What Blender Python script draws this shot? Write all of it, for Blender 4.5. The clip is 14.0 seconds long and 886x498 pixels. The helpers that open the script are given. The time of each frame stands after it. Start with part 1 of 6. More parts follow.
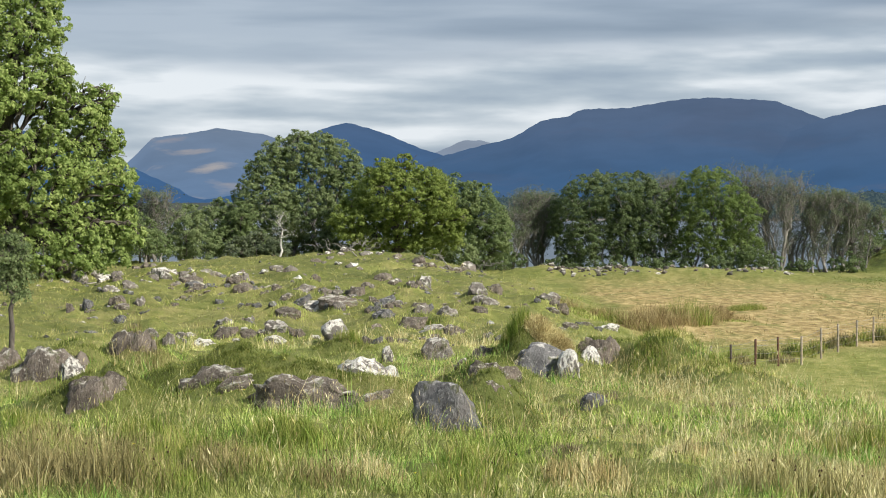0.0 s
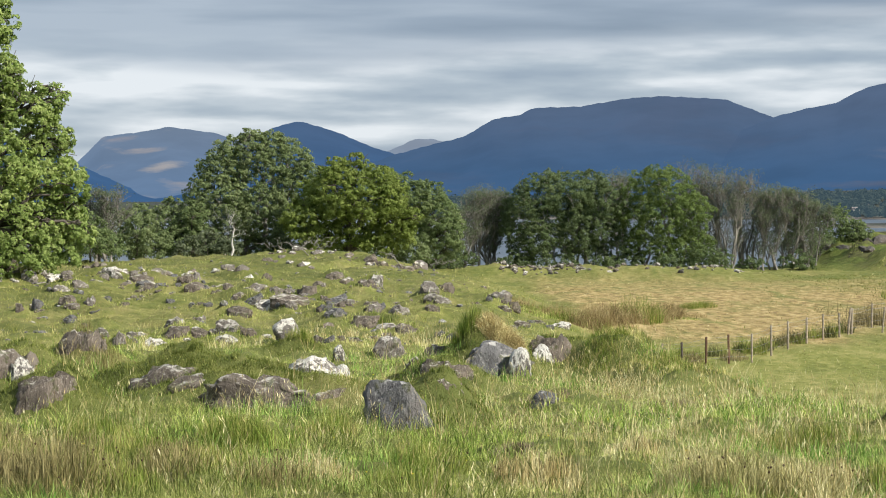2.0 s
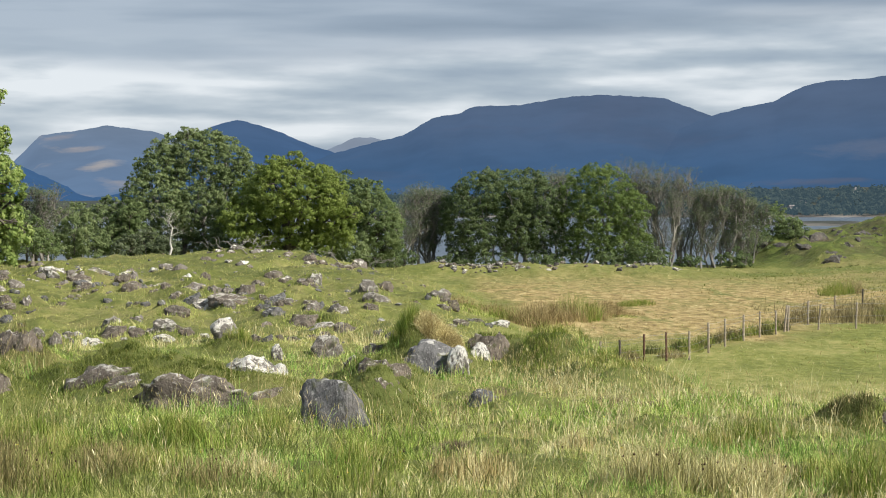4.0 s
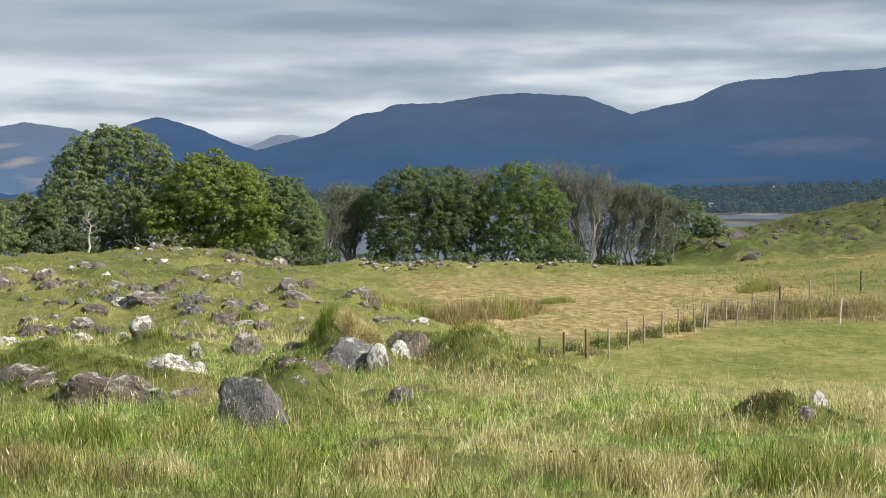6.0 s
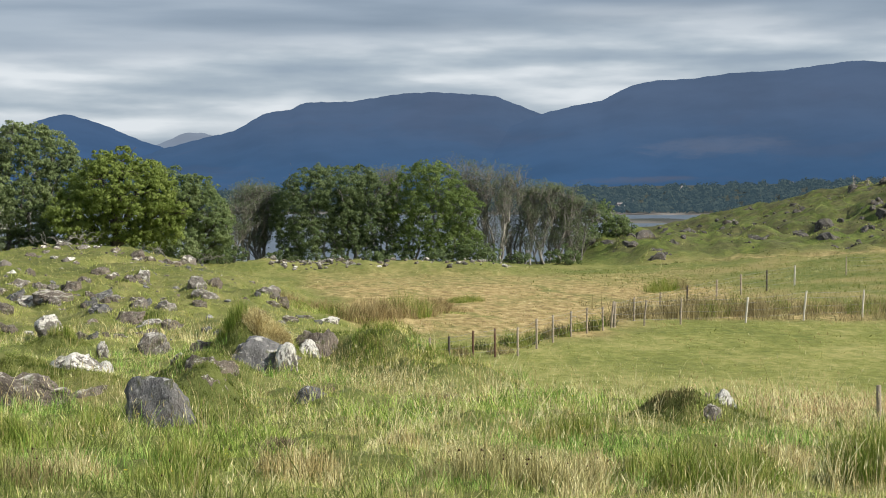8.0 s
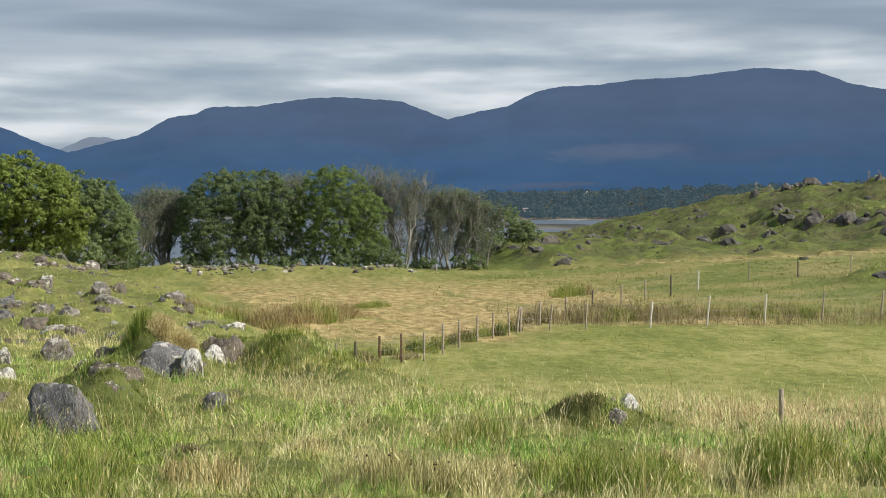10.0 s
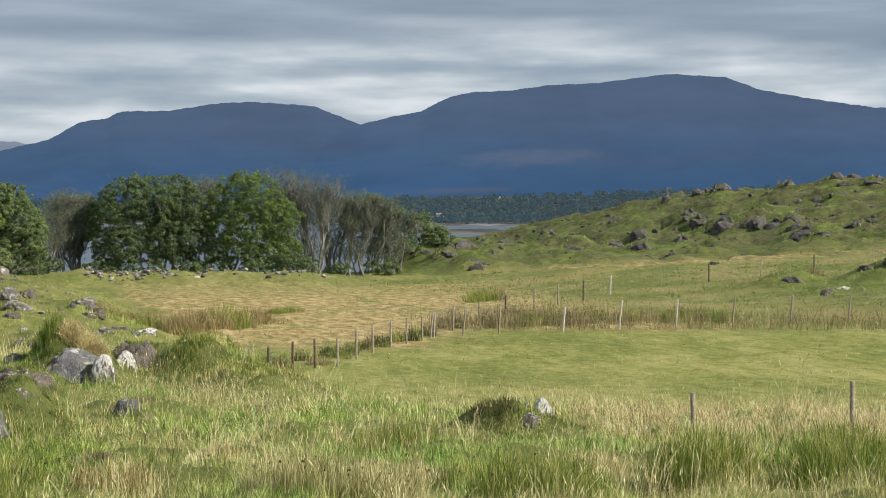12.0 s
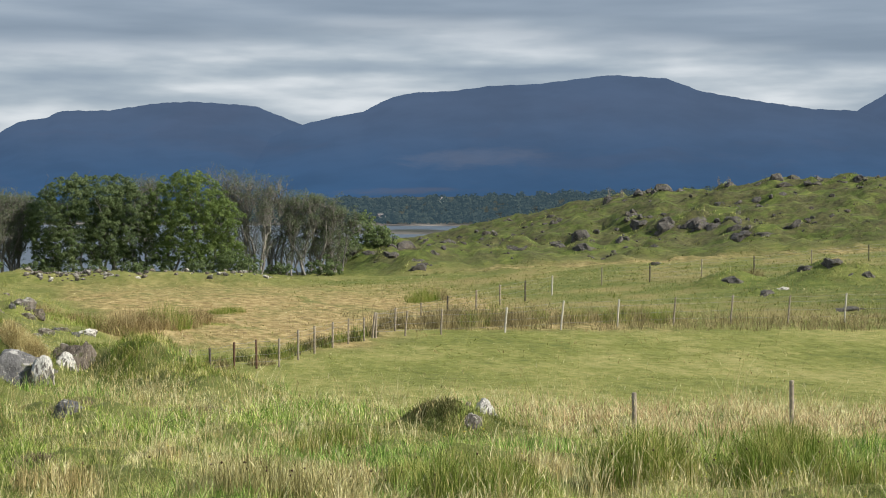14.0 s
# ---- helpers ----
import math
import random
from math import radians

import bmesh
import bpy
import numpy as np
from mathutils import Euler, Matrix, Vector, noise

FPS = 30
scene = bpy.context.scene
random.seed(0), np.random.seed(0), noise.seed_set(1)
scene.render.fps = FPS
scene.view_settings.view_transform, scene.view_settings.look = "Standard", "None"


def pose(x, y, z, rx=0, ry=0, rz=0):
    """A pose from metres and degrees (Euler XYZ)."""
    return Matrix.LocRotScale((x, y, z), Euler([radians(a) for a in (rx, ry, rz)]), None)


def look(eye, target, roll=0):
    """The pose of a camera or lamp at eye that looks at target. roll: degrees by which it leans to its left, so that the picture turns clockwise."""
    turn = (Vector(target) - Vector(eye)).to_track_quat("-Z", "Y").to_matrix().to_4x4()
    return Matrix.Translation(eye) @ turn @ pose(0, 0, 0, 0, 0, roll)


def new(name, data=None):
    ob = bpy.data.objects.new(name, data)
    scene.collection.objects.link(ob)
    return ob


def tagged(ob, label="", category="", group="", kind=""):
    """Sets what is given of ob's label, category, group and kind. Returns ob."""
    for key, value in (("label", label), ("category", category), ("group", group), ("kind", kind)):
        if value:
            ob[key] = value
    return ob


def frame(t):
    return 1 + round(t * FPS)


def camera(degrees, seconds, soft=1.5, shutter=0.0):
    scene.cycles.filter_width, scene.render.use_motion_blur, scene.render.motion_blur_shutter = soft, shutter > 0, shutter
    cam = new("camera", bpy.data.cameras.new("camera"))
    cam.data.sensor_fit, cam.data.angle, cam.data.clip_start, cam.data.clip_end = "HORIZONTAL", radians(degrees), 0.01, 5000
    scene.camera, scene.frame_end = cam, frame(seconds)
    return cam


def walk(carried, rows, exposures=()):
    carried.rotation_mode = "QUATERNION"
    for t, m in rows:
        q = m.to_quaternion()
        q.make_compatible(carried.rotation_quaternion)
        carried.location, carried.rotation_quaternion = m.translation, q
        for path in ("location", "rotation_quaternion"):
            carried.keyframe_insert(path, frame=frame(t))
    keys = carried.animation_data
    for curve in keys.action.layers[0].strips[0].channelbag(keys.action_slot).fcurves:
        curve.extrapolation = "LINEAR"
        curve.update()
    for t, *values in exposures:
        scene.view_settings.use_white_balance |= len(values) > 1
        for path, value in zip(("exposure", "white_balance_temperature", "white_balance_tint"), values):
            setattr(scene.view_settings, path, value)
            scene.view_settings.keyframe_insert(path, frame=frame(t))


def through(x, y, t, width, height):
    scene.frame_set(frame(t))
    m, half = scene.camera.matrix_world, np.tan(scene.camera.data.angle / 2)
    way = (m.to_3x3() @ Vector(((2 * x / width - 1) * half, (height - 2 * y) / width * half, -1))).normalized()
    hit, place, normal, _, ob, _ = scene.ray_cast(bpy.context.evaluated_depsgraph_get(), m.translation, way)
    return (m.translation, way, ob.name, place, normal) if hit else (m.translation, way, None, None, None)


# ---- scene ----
cam = camera(27.53, 14.0, 1.0)
EYE = 5.25
# seconds, sideways drift in metres, yaw, pitch, roll
ROWS = [
    (0.0, 0.0, 0.0, -1.55, 0.0), (0.5, 0.0, -0.309, -1.561, 0.04), (1.0, 0.002, -0.694, -1.576, 0.06),
    (1.5, 0.008, -1.075, -1.583, 0.075), (2.0, 0.016, -1.515, -1.594, 0.09), (4.5, 0.077, -3.988, -1.665, 0.17),
    (5.0, 0.087, -4.61, -1.685, 0.165), (5.5, 0.094, -5.225, -1.699, 0.15), (6.0, 0.102, -5.905, -1.721, 0.115),
    (6.5, 0.107, -6.564, -1.736, 0.066), (7.0, 0.114, -7.29, -1.752, -0.01), (7.5, 0.117, -7.993, -1.757, -0.05),
    (8.0, 0.119, -8.753, -1.756, -0.1), (10.5, 0.1, -12.473, -1.524, -0.195), (11.0, 0.099, -13.198, -1.473, -0.195),
    (11.5, 0.099, -13.843, -1.435, -0.2), (12.0, 0.1, -14.479, -1.409, -0.215), (12.5, 0.1, -15.008, -1.403, -0.23),
    (13.0, 0.099, -15.519, -1.394, -0.255), (13.5, 0.098, -15.934, -1.389, -0.275), (14.0, 0.097, -16.317, -1.387, -0.278),
]
walk(cam, [(t, pose(x, 0, EYE, 90 + pitch, 0, yaw) @ pose(0, 0, 0, 0, 0, -roll)) for t, x, yaw, pitch, roll in ROWS],
     ((0.0, 0.10), (5.0, 0.05), (8.0, 0.0), (11.0, -0.04), (14.0, -0.07)))

# ---------------------------------------------------------------- sky and sun
SUN_BEARING, SUN_HEIGHT = 122.0, 37.0      # degrees clockwise from straight ahead, degrees above the horizon
SUN_POWER = 6.5


def link(tree, a, b):
    tree.links.new(a, b)


def make_world():
    world = bpy.data.worlds.new("sky")
    scene.world = world
    world.use_nodes = True
    nt = world.node_tree
    nt.nodes.clear()
    N = nt.nodes.new
    out, bg = N("ShaderNodeOutputWorld"), N("ShaderNodeBackground")
    sky = N("ShaderNodeTexSky")
    sky.sky_type, sky.sun_disc = "NISHITA", False
    sky.sun_elevation, sky.sun_rotation = radians(SUN_HEIGHT), radians(SUN_BEARING)
    dim = N("ShaderNodeVectorMath")
    dim.operation = "SCALE"
    dim.inputs["Scale"].default_value = 0.1
    link(nt, sky.outputs[0], dim.inputs[0])
    co = N("ShaderNodeTexCoord")
    sep = N("ShaderNodeSeparateXYZ")
    link(nt, co.outputs["Generated"], sep.inputs[0])

    def layer(scale, detail, rough, seed, distortion=0.0):
        mp = N("ShaderNodeMapping")
        mp.inputs["Scale"].default_value = scale
        mp.inputs["Location"].default_value = (seed, seed * 0.7, seed * 1.3)
        link(nt, co.outputs["Generated"], mp.inputs[0])
        tex = N("ShaderNodeTexNoise")
        tex.inputs["Scale"].default_value, tex.inputs["Detail"].default_value = 1.0, detail
        tex.inputs["Roughness"].default_value, tex.inputs["Distortion"].default_value = rough, distortion
        link(nt, mp.outputs[0], tex.inputs["Vector"])
        return tex.outputs["Fac"]

    def ramp(fac, stops):
        node = N("ShaderNodeValToRGB")
        el = node.color_ramp.elements
        el[0].position, el[0].color = stops[0][0], (*stops[0][1], 1)
        el[1].position, el[1].color = stops[-1][0], (*stops[-1][1], 1)
        for p, c in stops[1:-1]:
            el.new(p).color = (*c, 1)
        link(nt, fac, node.inputs[0])
        return node.outputs["Color"]

    def plus(a, factor, b):
        node = N("ShaderNodeMath")
        node.operation = "MULTIPLY_ADD"
        link(nt, a, node.inputs[0])
        node.inputs[1].default_value = factor
        if isinstance(b, float):
            node.inputs[2].default_value = b
        else:
            link(nt, b, node.inputs[2])
        return node.outputs[0]

    # the grey deck begins above a wavering line; below it lies a bright band of puffs with grey undersides
    line = plus(layer((2.6, 2.6, 24), 3, 0.42, 2.9), 0.075, sep.outputs["Z"])
    deck = N("ShaderNodeMapRange")
    deck.interpolation_type = "SMOOTHSTEP"
    deck.inputs["From Min"].default_value, deck.inputs["From Max"].default_value = 0.106, 0.131
    link(nt, line, deck.inputs["Value"])
    puffs = plus(layer((4.5, 4.5, 50), 3, 0.45, 5.3), 0.55, plus(layer((15, 15, 84), 5, 0.46, 7.7), 0.5, 0.0))
    grey = plus(layer((3.5, 3.5, 46), 3, 0.45, 9.1), 0.65, plus(layer((11, 11, 110), 4, 0.5, 1.7), 0.35, plus(sep.outputs["X"], -0.22, 0.055)))
    low = ramp(puffs, ((0.38, (0.33, 0.41, 0.51)), (0.47, (0.43, 0.51, 0.595)), (0.54, (0.57, 0.64, 0.71)), (0.63, (0.80, 0.85, 0.90))))
    high = ramp(grey, ((0.36, (0.255, 0.325, 0.42)), (0.5, (0.325, 0.40, 0.50)), (0.64, (0.43, 0.505, 0.60))))
    cloud = N("ShaderNodeMix")
    cloud.data_type = "RGBA"
    link(nt, deck.outputs[0], cloud.inputs["Factor"])
    link(nt, low, cloud.inputs["A"])
    link(nt, high, cloud.inputs["B"])
    mix = N("ShaderNodeMix")
    mix.data_type = "RGBA"
    mix.inputs["Factor"].default_value = 0.92
    link(nt, dim.outputs[0], mix.inputs["A"])
    link(nt, cloud.outputs["Result"], mix.inputs["B"])
    link(nt, mix.outputs["Result"], bg.inputs["Color"])
    bg.inputs["Strength"].default_value = 0.96
    link(nt, bg.outputs[0], out.inputs[0])


make_world()
sun = new("sun", bpy.data.lights.new("sun", "SUN"))
sun.data.energy, sun.data.angle, sun.data.color = SUN_POWER, radians(0.6), (1.0, 0.94, 0.84)
_b, _h = radians(SUN_BEARING), radians(SUN_HEIGHT)
sun.matrix_world = look((math.sin(_b) * math.cos(_h) * 100, math.cos(_b) * math.cos(_h) * 100, math.sin(_h) * 100), (0, 0, 0))

# ---------------------------------------------------------------- materials


class Mat:
    """A node material under construction."""

    def __init__(self, name):
        self.m = bpy.data.materials.new(name)
        self.m.use_nodes = True
        self.t = self.m.node_tree
        self.b = self.t.nodes["Principled BSDF"]
        self.b.inputs["Roughness"].default_value = 0.9
        self.b.inputs["Specular IOR Level"].default_value = 0.2

    def n(self, kind):
        return self.t.nodes.new(kind)

    def l(self, a, b):
        self.t.links.new(a, b)

    def noise(self, scale, detail=4, rough=0.55, where="Position", stretch=None, distortion=0.0):
        if where == "Position":
            src = self.n("ShaderNodeNewGeometry").outputs["Position"]
        else:
            src = self.n("ShaderNodeTexCoord").outputs["Object"]
        if stretch:
            mp = self.n("ShaderNodeMapping")
            mp.inputs["Scale"].default_value = stretch
            self.l(src, mp.inputs[0])
            src = mp.outputs[0]
        tx = self.n("ShaderNodeTexNoise")
        tx.inputs["Scale"].default_value, tx.inputs["Detail"].default_value = scale, detail
        tx.inputs["Roughness"].default_value, tx.inputs["Distortion"].default_value = rough, distortion
        self.l(src, tx.inputs["Vector"])
        return tx.outputs["Fac"]

    def ramp(self, fac, stops):
        r = self.n("ShaderNodeValToRGB")
        el = r.color_ramp.elements
        el[0].position, el[0].color = stops[0][0], (*stops[0][1], 1)
        el[1].position, el[1].color = stops[-1][0], (*stops[-1][1], 1)
        for p, c in stops[1:-1]:
            e = el.new(p)
            e.color = (*c, 1)
        self.l(fac, r.inputs[0])
        return r.outputs["Color"]

    def span(self, fac, a, b, c=0.0, d=1.0):
        r = self.n("ShaderNodeMapRange")
        r.interpolation_type = "SMOOTHSTEP"
        for k, v in zip(("From Min", "From Max", "To Min", "To Max"), (a, b, c, d)):
            r.inputs[k].default_value = v
        self.l(fac, r.inputs["Value"])
        return r.outputs["Result"]

    def math(self, op, a, b):
        m = self.n("ShaderNodeMath")
        m.operation = op
        for i, v in enumerate((a, b)):
            if isinstance(v, (int, float)):
                m.inputs[i].default_value = v
            else:
                self.l(v, m.inputs[i])
        return m.outputs[0]

    def mix(self, fac, a, b, how="MIX"):
        m = self.n("ShaderNodeMix")
        m.data_type, m.blend_type = "RGBA", how
        for k, v in (("Factor", fac), ("A", a), ("B", b)):
            if isinstance(v, (int, float)):
                m.inputs[k].default_value = v
            elif isinstance(v, tuple):
                m.inputs[k].default_value = (*v, 1)
            else:
                self.l(v, m.inputs[k])
        return m.outputs["Result"]

    def attr(self, name):
        a = self.n("ShaderNodeAttribute")
        a.attribute_name = name
        return a.outputs["Fac"]

    def island(self):
        return self.n("ShaderNodeNewGeometry").outputs["Random Per Island"]

    def random(self):
        return self.n("ShaderNodeObjectInfo").outputs["Random"]

    def up(self):
        s = self.n("ShaderNodeSeparateXYZ")
        self.l(self.n("ShaderNodeNewGeometry").outputs["Normal"], s.inputs[0])
        return s.outputs["Z"]

    def bump(self, fac, strength, distance):
        b = self.n("ShaderNodeBump")
        b.inputs["Strength"].default_value, b.inputs["Distance"].default_value = strength, distance
        self.l(fac, b.inputs["Height"])
        self.l(b.outputs[0], self.b.inputs["Normal"])

    def done(self, colour):
        if isinstance(colour, tuple):
            self.b.inputs["Base Color"].default_value = (*colour, 1)
        else:
            self.l(colour, self.b.inputs["Base Color"])
        return self.m

    def leafy(self, colour, through=0.35, gloss=0.12):
        """Thin leaf: part of the light passes through."""
        tr = self.n("ShaderNodeBsdfTranslucent")
        mx = self.n("ShaderNodeMixShader")
        mx.inputs[0].default_value = through
        self.l(colour, tr.inputs["Color"])
        self.l(self.b.outputs[0], mx.inputs[1])
        self.l(tr.outputs[0], mx.inputs[2])
        out = next(n for n in self.t.nodes if n.type == "OUTPUT_MATERIAL")
        self.l(mx.outputs[0], out.inputs["Surface"])
        self.b.inputs["Roughness"].default_value = 0.6
        self.b.inputs["Specular IOR Level"].default_value = gloss
        return self.done(colour)


def blade_material(name, low, mid, high, patch_scale=0.25, through=0.22):
    k = Mat(name)
    v = k.math("ADD", k.math("ADD", k.math("MULTIPLY", k.island(), 0.6), k.math("MULTIPLY", k.noise(patch_scale, 3), 0.4)), k.span(k.noise(2.4, 3, 0.6), 0.36, 0.64, -0.02, 0.34))
    return k.leafy(k.ramp(v, ((0.22, low), (0.6, mid), (0.98, high))), through)


def leaf_material(name, dark, mid, light):
    k = Mat(name)
    v = k.math("ADD", k.math("MULTIPLY", k.island(), 0.34), k.math("MULTIPLY", k.noise(0.7, 3), 0.76))
    return k.leafy(k.ramp(v, ((0.15, dark), (0.5, mid), (0.95, light))), 0.5, 0.12)


def rock_material(name, dark, light, lichen, cover):
    k = Mat(name)
    mid = tuple((a + b) / 2 for a, b in zip(dark, light))
    base = k.ramp(k.noise(1.8, 7, 0.68, "Object", (1.6, 1.0, 0.7)), ((0.32, dark), (0.5, mid), (0.68, light)))
    streak = k.noise(6, 5, 0.65, "Object", (2.6, 1.2, 0.35), 0.5)
    base = k.mix(k.span(streak, 0.54, 0.70, 0, 0.6), base, tuple(c * 0.55 for c in dark))
    base = k.mix(k.span(k.noise(1.3, 3, 0.5, "Object"), 0.5, 0.75, 0, 0.45), base, (0.20, 0.155, 0.12))
    # Pale lichen patches, spread more over faces that point up.
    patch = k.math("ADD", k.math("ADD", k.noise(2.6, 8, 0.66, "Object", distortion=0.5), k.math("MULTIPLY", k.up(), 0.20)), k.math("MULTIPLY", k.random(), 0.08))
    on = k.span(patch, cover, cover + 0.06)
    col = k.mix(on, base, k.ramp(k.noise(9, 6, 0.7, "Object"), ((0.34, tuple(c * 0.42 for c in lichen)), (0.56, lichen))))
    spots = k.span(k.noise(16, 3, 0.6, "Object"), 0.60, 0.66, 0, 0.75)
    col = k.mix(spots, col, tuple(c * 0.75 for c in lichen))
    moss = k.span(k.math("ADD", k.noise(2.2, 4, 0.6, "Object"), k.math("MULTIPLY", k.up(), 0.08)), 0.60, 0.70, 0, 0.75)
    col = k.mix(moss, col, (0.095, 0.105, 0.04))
    k.bump(k.math("ADD", k.noise(9, 7, 0.7, "Object"), k.math("MULTIPLY", streak, 1.0)), 1.0, 0.055)
    return k.done(col)


GREEN = blade_material("green grass blades", (0.079, 0.127, 0.018), (0.277, 0.354, 0.069), (0.732, 0.740, 0.291))
KNOLL_GREEN = blade_material("knoll grass blades", (0.110, 0.130, 0.024), (0.330, 0.350, 0.085), (0.700, 0.630, 0.290))
LUSH = blade_material("lush grass blades", (0.054, 0.129, 0.023), (0.198, 0.354, 0.065), (0.498, 0.614, 0.187))
TURF = blade_material("mossy turf", (0.060, 0.084, 0.014), (0.150, 0.185, 0.035), (0.323, 0.323, 0.095), 1.5)
MOSS = blade_material("mossy mound turf", (0.057, 0.084, 0.017), (0.152, 0.189, 0.038), (0.312, 0.328, 0.106), 1.5)
HEATH = blade_material("dark heath tufts", (0.05, 0.07, 0.02), (0.10, 0.11, 0.035), (0.20, 0.17, 0.08), 0.6)
STRAW = blade_material("dry grass stalks", (0.231, 0.180, 0.075), (0.540, 0.443, 0.205), (0.845, 0.795, 0.473), 0.4)
PINK = blade_material("pinkish dry grass", (0.340, 0.222, 0.112), (0.629, 0.460, 0.255), (0.850, 0.802, 0.466), 0.5)
RUSH_GREEN = blade_material("green rush stems", (0.092, 0.152, 0.020), (0.197, 0.262, 0.045), (0.415, 0.383, 0.133), 0.8)
RUSH_OLIVE = blade_material("olive straw rush stems", (0.113, 0.099, 0.037), (0.246, 0.217, 0.089), (0.443, 0.386, 0.187), 0.8)
RUSH_BROWN = blade_material("withered rush stems", (0.165, 0.115, 0.050), (0.318, 0.240, 0.112), (0.475, 0.403, 0.199), 0.5)
VIVID = blade_material("fresh bright grass blades", (0.073, 0.145, 0.020), (0.261, 0.384, 0.066), (0.563, 0.613, 0.188))
DULL = blade_material("dull rushy grass", (0.050, 0.078, 0.016), (0.150, 0.190, 0.042), (0.330, 0.340, 0.120), 0.5)
RUSH_PALE = blade_material("pale olive rush stems", (0.150, 0.145, 0.050), (0.390, 0.360, 0.150), (0.680, 0.620, 0.330), 0.8)
HAY = blade_material("cut hay", (0.160, 0.105, 0.042), (0.330, 0.235, 0.105), (0.560, 0.430, 0.215), 0.7)
DEAD = blade_material("dead matted grass", (0.085, 0.062, 0.040), (0.200, 0.150, 0.100), (0.400, 0.320, 0.220), 1.2)
FENCE_RUSH = blade_material("grey brown rush stems", (0.119, 0.099, 0.047), (0.259, 0.218, 0.104), (0.462, 0.393, 0.202), 0.6)
HEAD = Mat("rush seed heads").done((0.07, 0.04, 0.025))
LEAF_BRIGHT = leaf_material("bright green leaves", (0.099, 0.146, 0.039), (0.209, 0.274, 0.066), (0.374, 0.425, 0.134))
LEAF_MID = leaf_material("mid green leaves", (0.100, 0.148, 0.063), (0.180, 0.243, 0.098), (0.323, 0.378, 0.176))
LEAF_DARK = leaf_material("dark green leaves", (0.106, 0.144, 0.069), (0.206, 0.268, 0.116), (0.373, 0.416, 0.212))
LEAF_SHORE = leaf_material("shore alder leaves", (0.080, 0.116, 0.053), (0.145, 0.199, 0.085), (0.248, 0.297, 0.145))
# Lit copy of the shore alder leaves, sunshine put into a lighter colour.
LEAF_ALDER_LIT = leaf_material("alder leaves with sunlight in colour", (0.092, 0.135, 0.045), (0.170, 0.240, 0.074), (0.285, 0.345, 0.120))
LEAF_GREY = leaf_material("grey green leaves", (0.083, 0.107, 0.062), (0.160, 0.198, 0.112), (0.273, 0.304, 0.191))
LEAF_BIG = leaf_material("ash leaves", (0.086, 0.129, 0.035), (0.268, 0.361, 0.107), (0.593, 0.656, 0.267))


def bark_material(name, dark, light):
    k = Mat(name)
    k.bump(k.noise(30, 4, 0.6, "Object", (1, 1, 0.3)), 0.6, 0.02)
    return k.done(k.ramp(k.noise(9, 5, 0.65, "Object", (1, 1, 0.35)), ((0.3, dark), (0.7, light))))


BARK = bark_material("dark bark", (0.05, 0.042, 0.035), (0.16, 0.14, 0.12))
BARK_GREY = bark_material("lichen grey bark", (0.14, 0.13, 0.115), (0.34, 0.32, 0.29))
BARK_ALDER = bark_material("grey alder bark", (0.15, 0.14, 0.125), (0.34, 0.32, 0.29))
BARK_TWIG = bark_material("brown grey twigs", (0.12, 0.112, 0.098), (0.27, 0.25, 0.22))
BARK_WHITE = bark_material("birch bark", (0.28, 0.26, 0.23), (0.66, 0.64, 0.60))
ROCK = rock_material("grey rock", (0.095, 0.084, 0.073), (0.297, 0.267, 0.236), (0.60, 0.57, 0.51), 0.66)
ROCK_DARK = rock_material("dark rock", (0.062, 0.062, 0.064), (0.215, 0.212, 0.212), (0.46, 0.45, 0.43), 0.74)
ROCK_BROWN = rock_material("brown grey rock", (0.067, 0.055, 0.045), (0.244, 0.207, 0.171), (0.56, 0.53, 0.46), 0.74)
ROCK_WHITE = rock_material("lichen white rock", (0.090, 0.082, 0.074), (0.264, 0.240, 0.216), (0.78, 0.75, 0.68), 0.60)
# Shaded copy of the rock: faces turned from the sun, darkened in the colour.
ROCK_SHADED = rock_material("rock with shade in its colour", (0.040, 0.037, 0.034), (0.140, 0.130, 0.118), (0.46, 0.44, 0.40), 0.82)


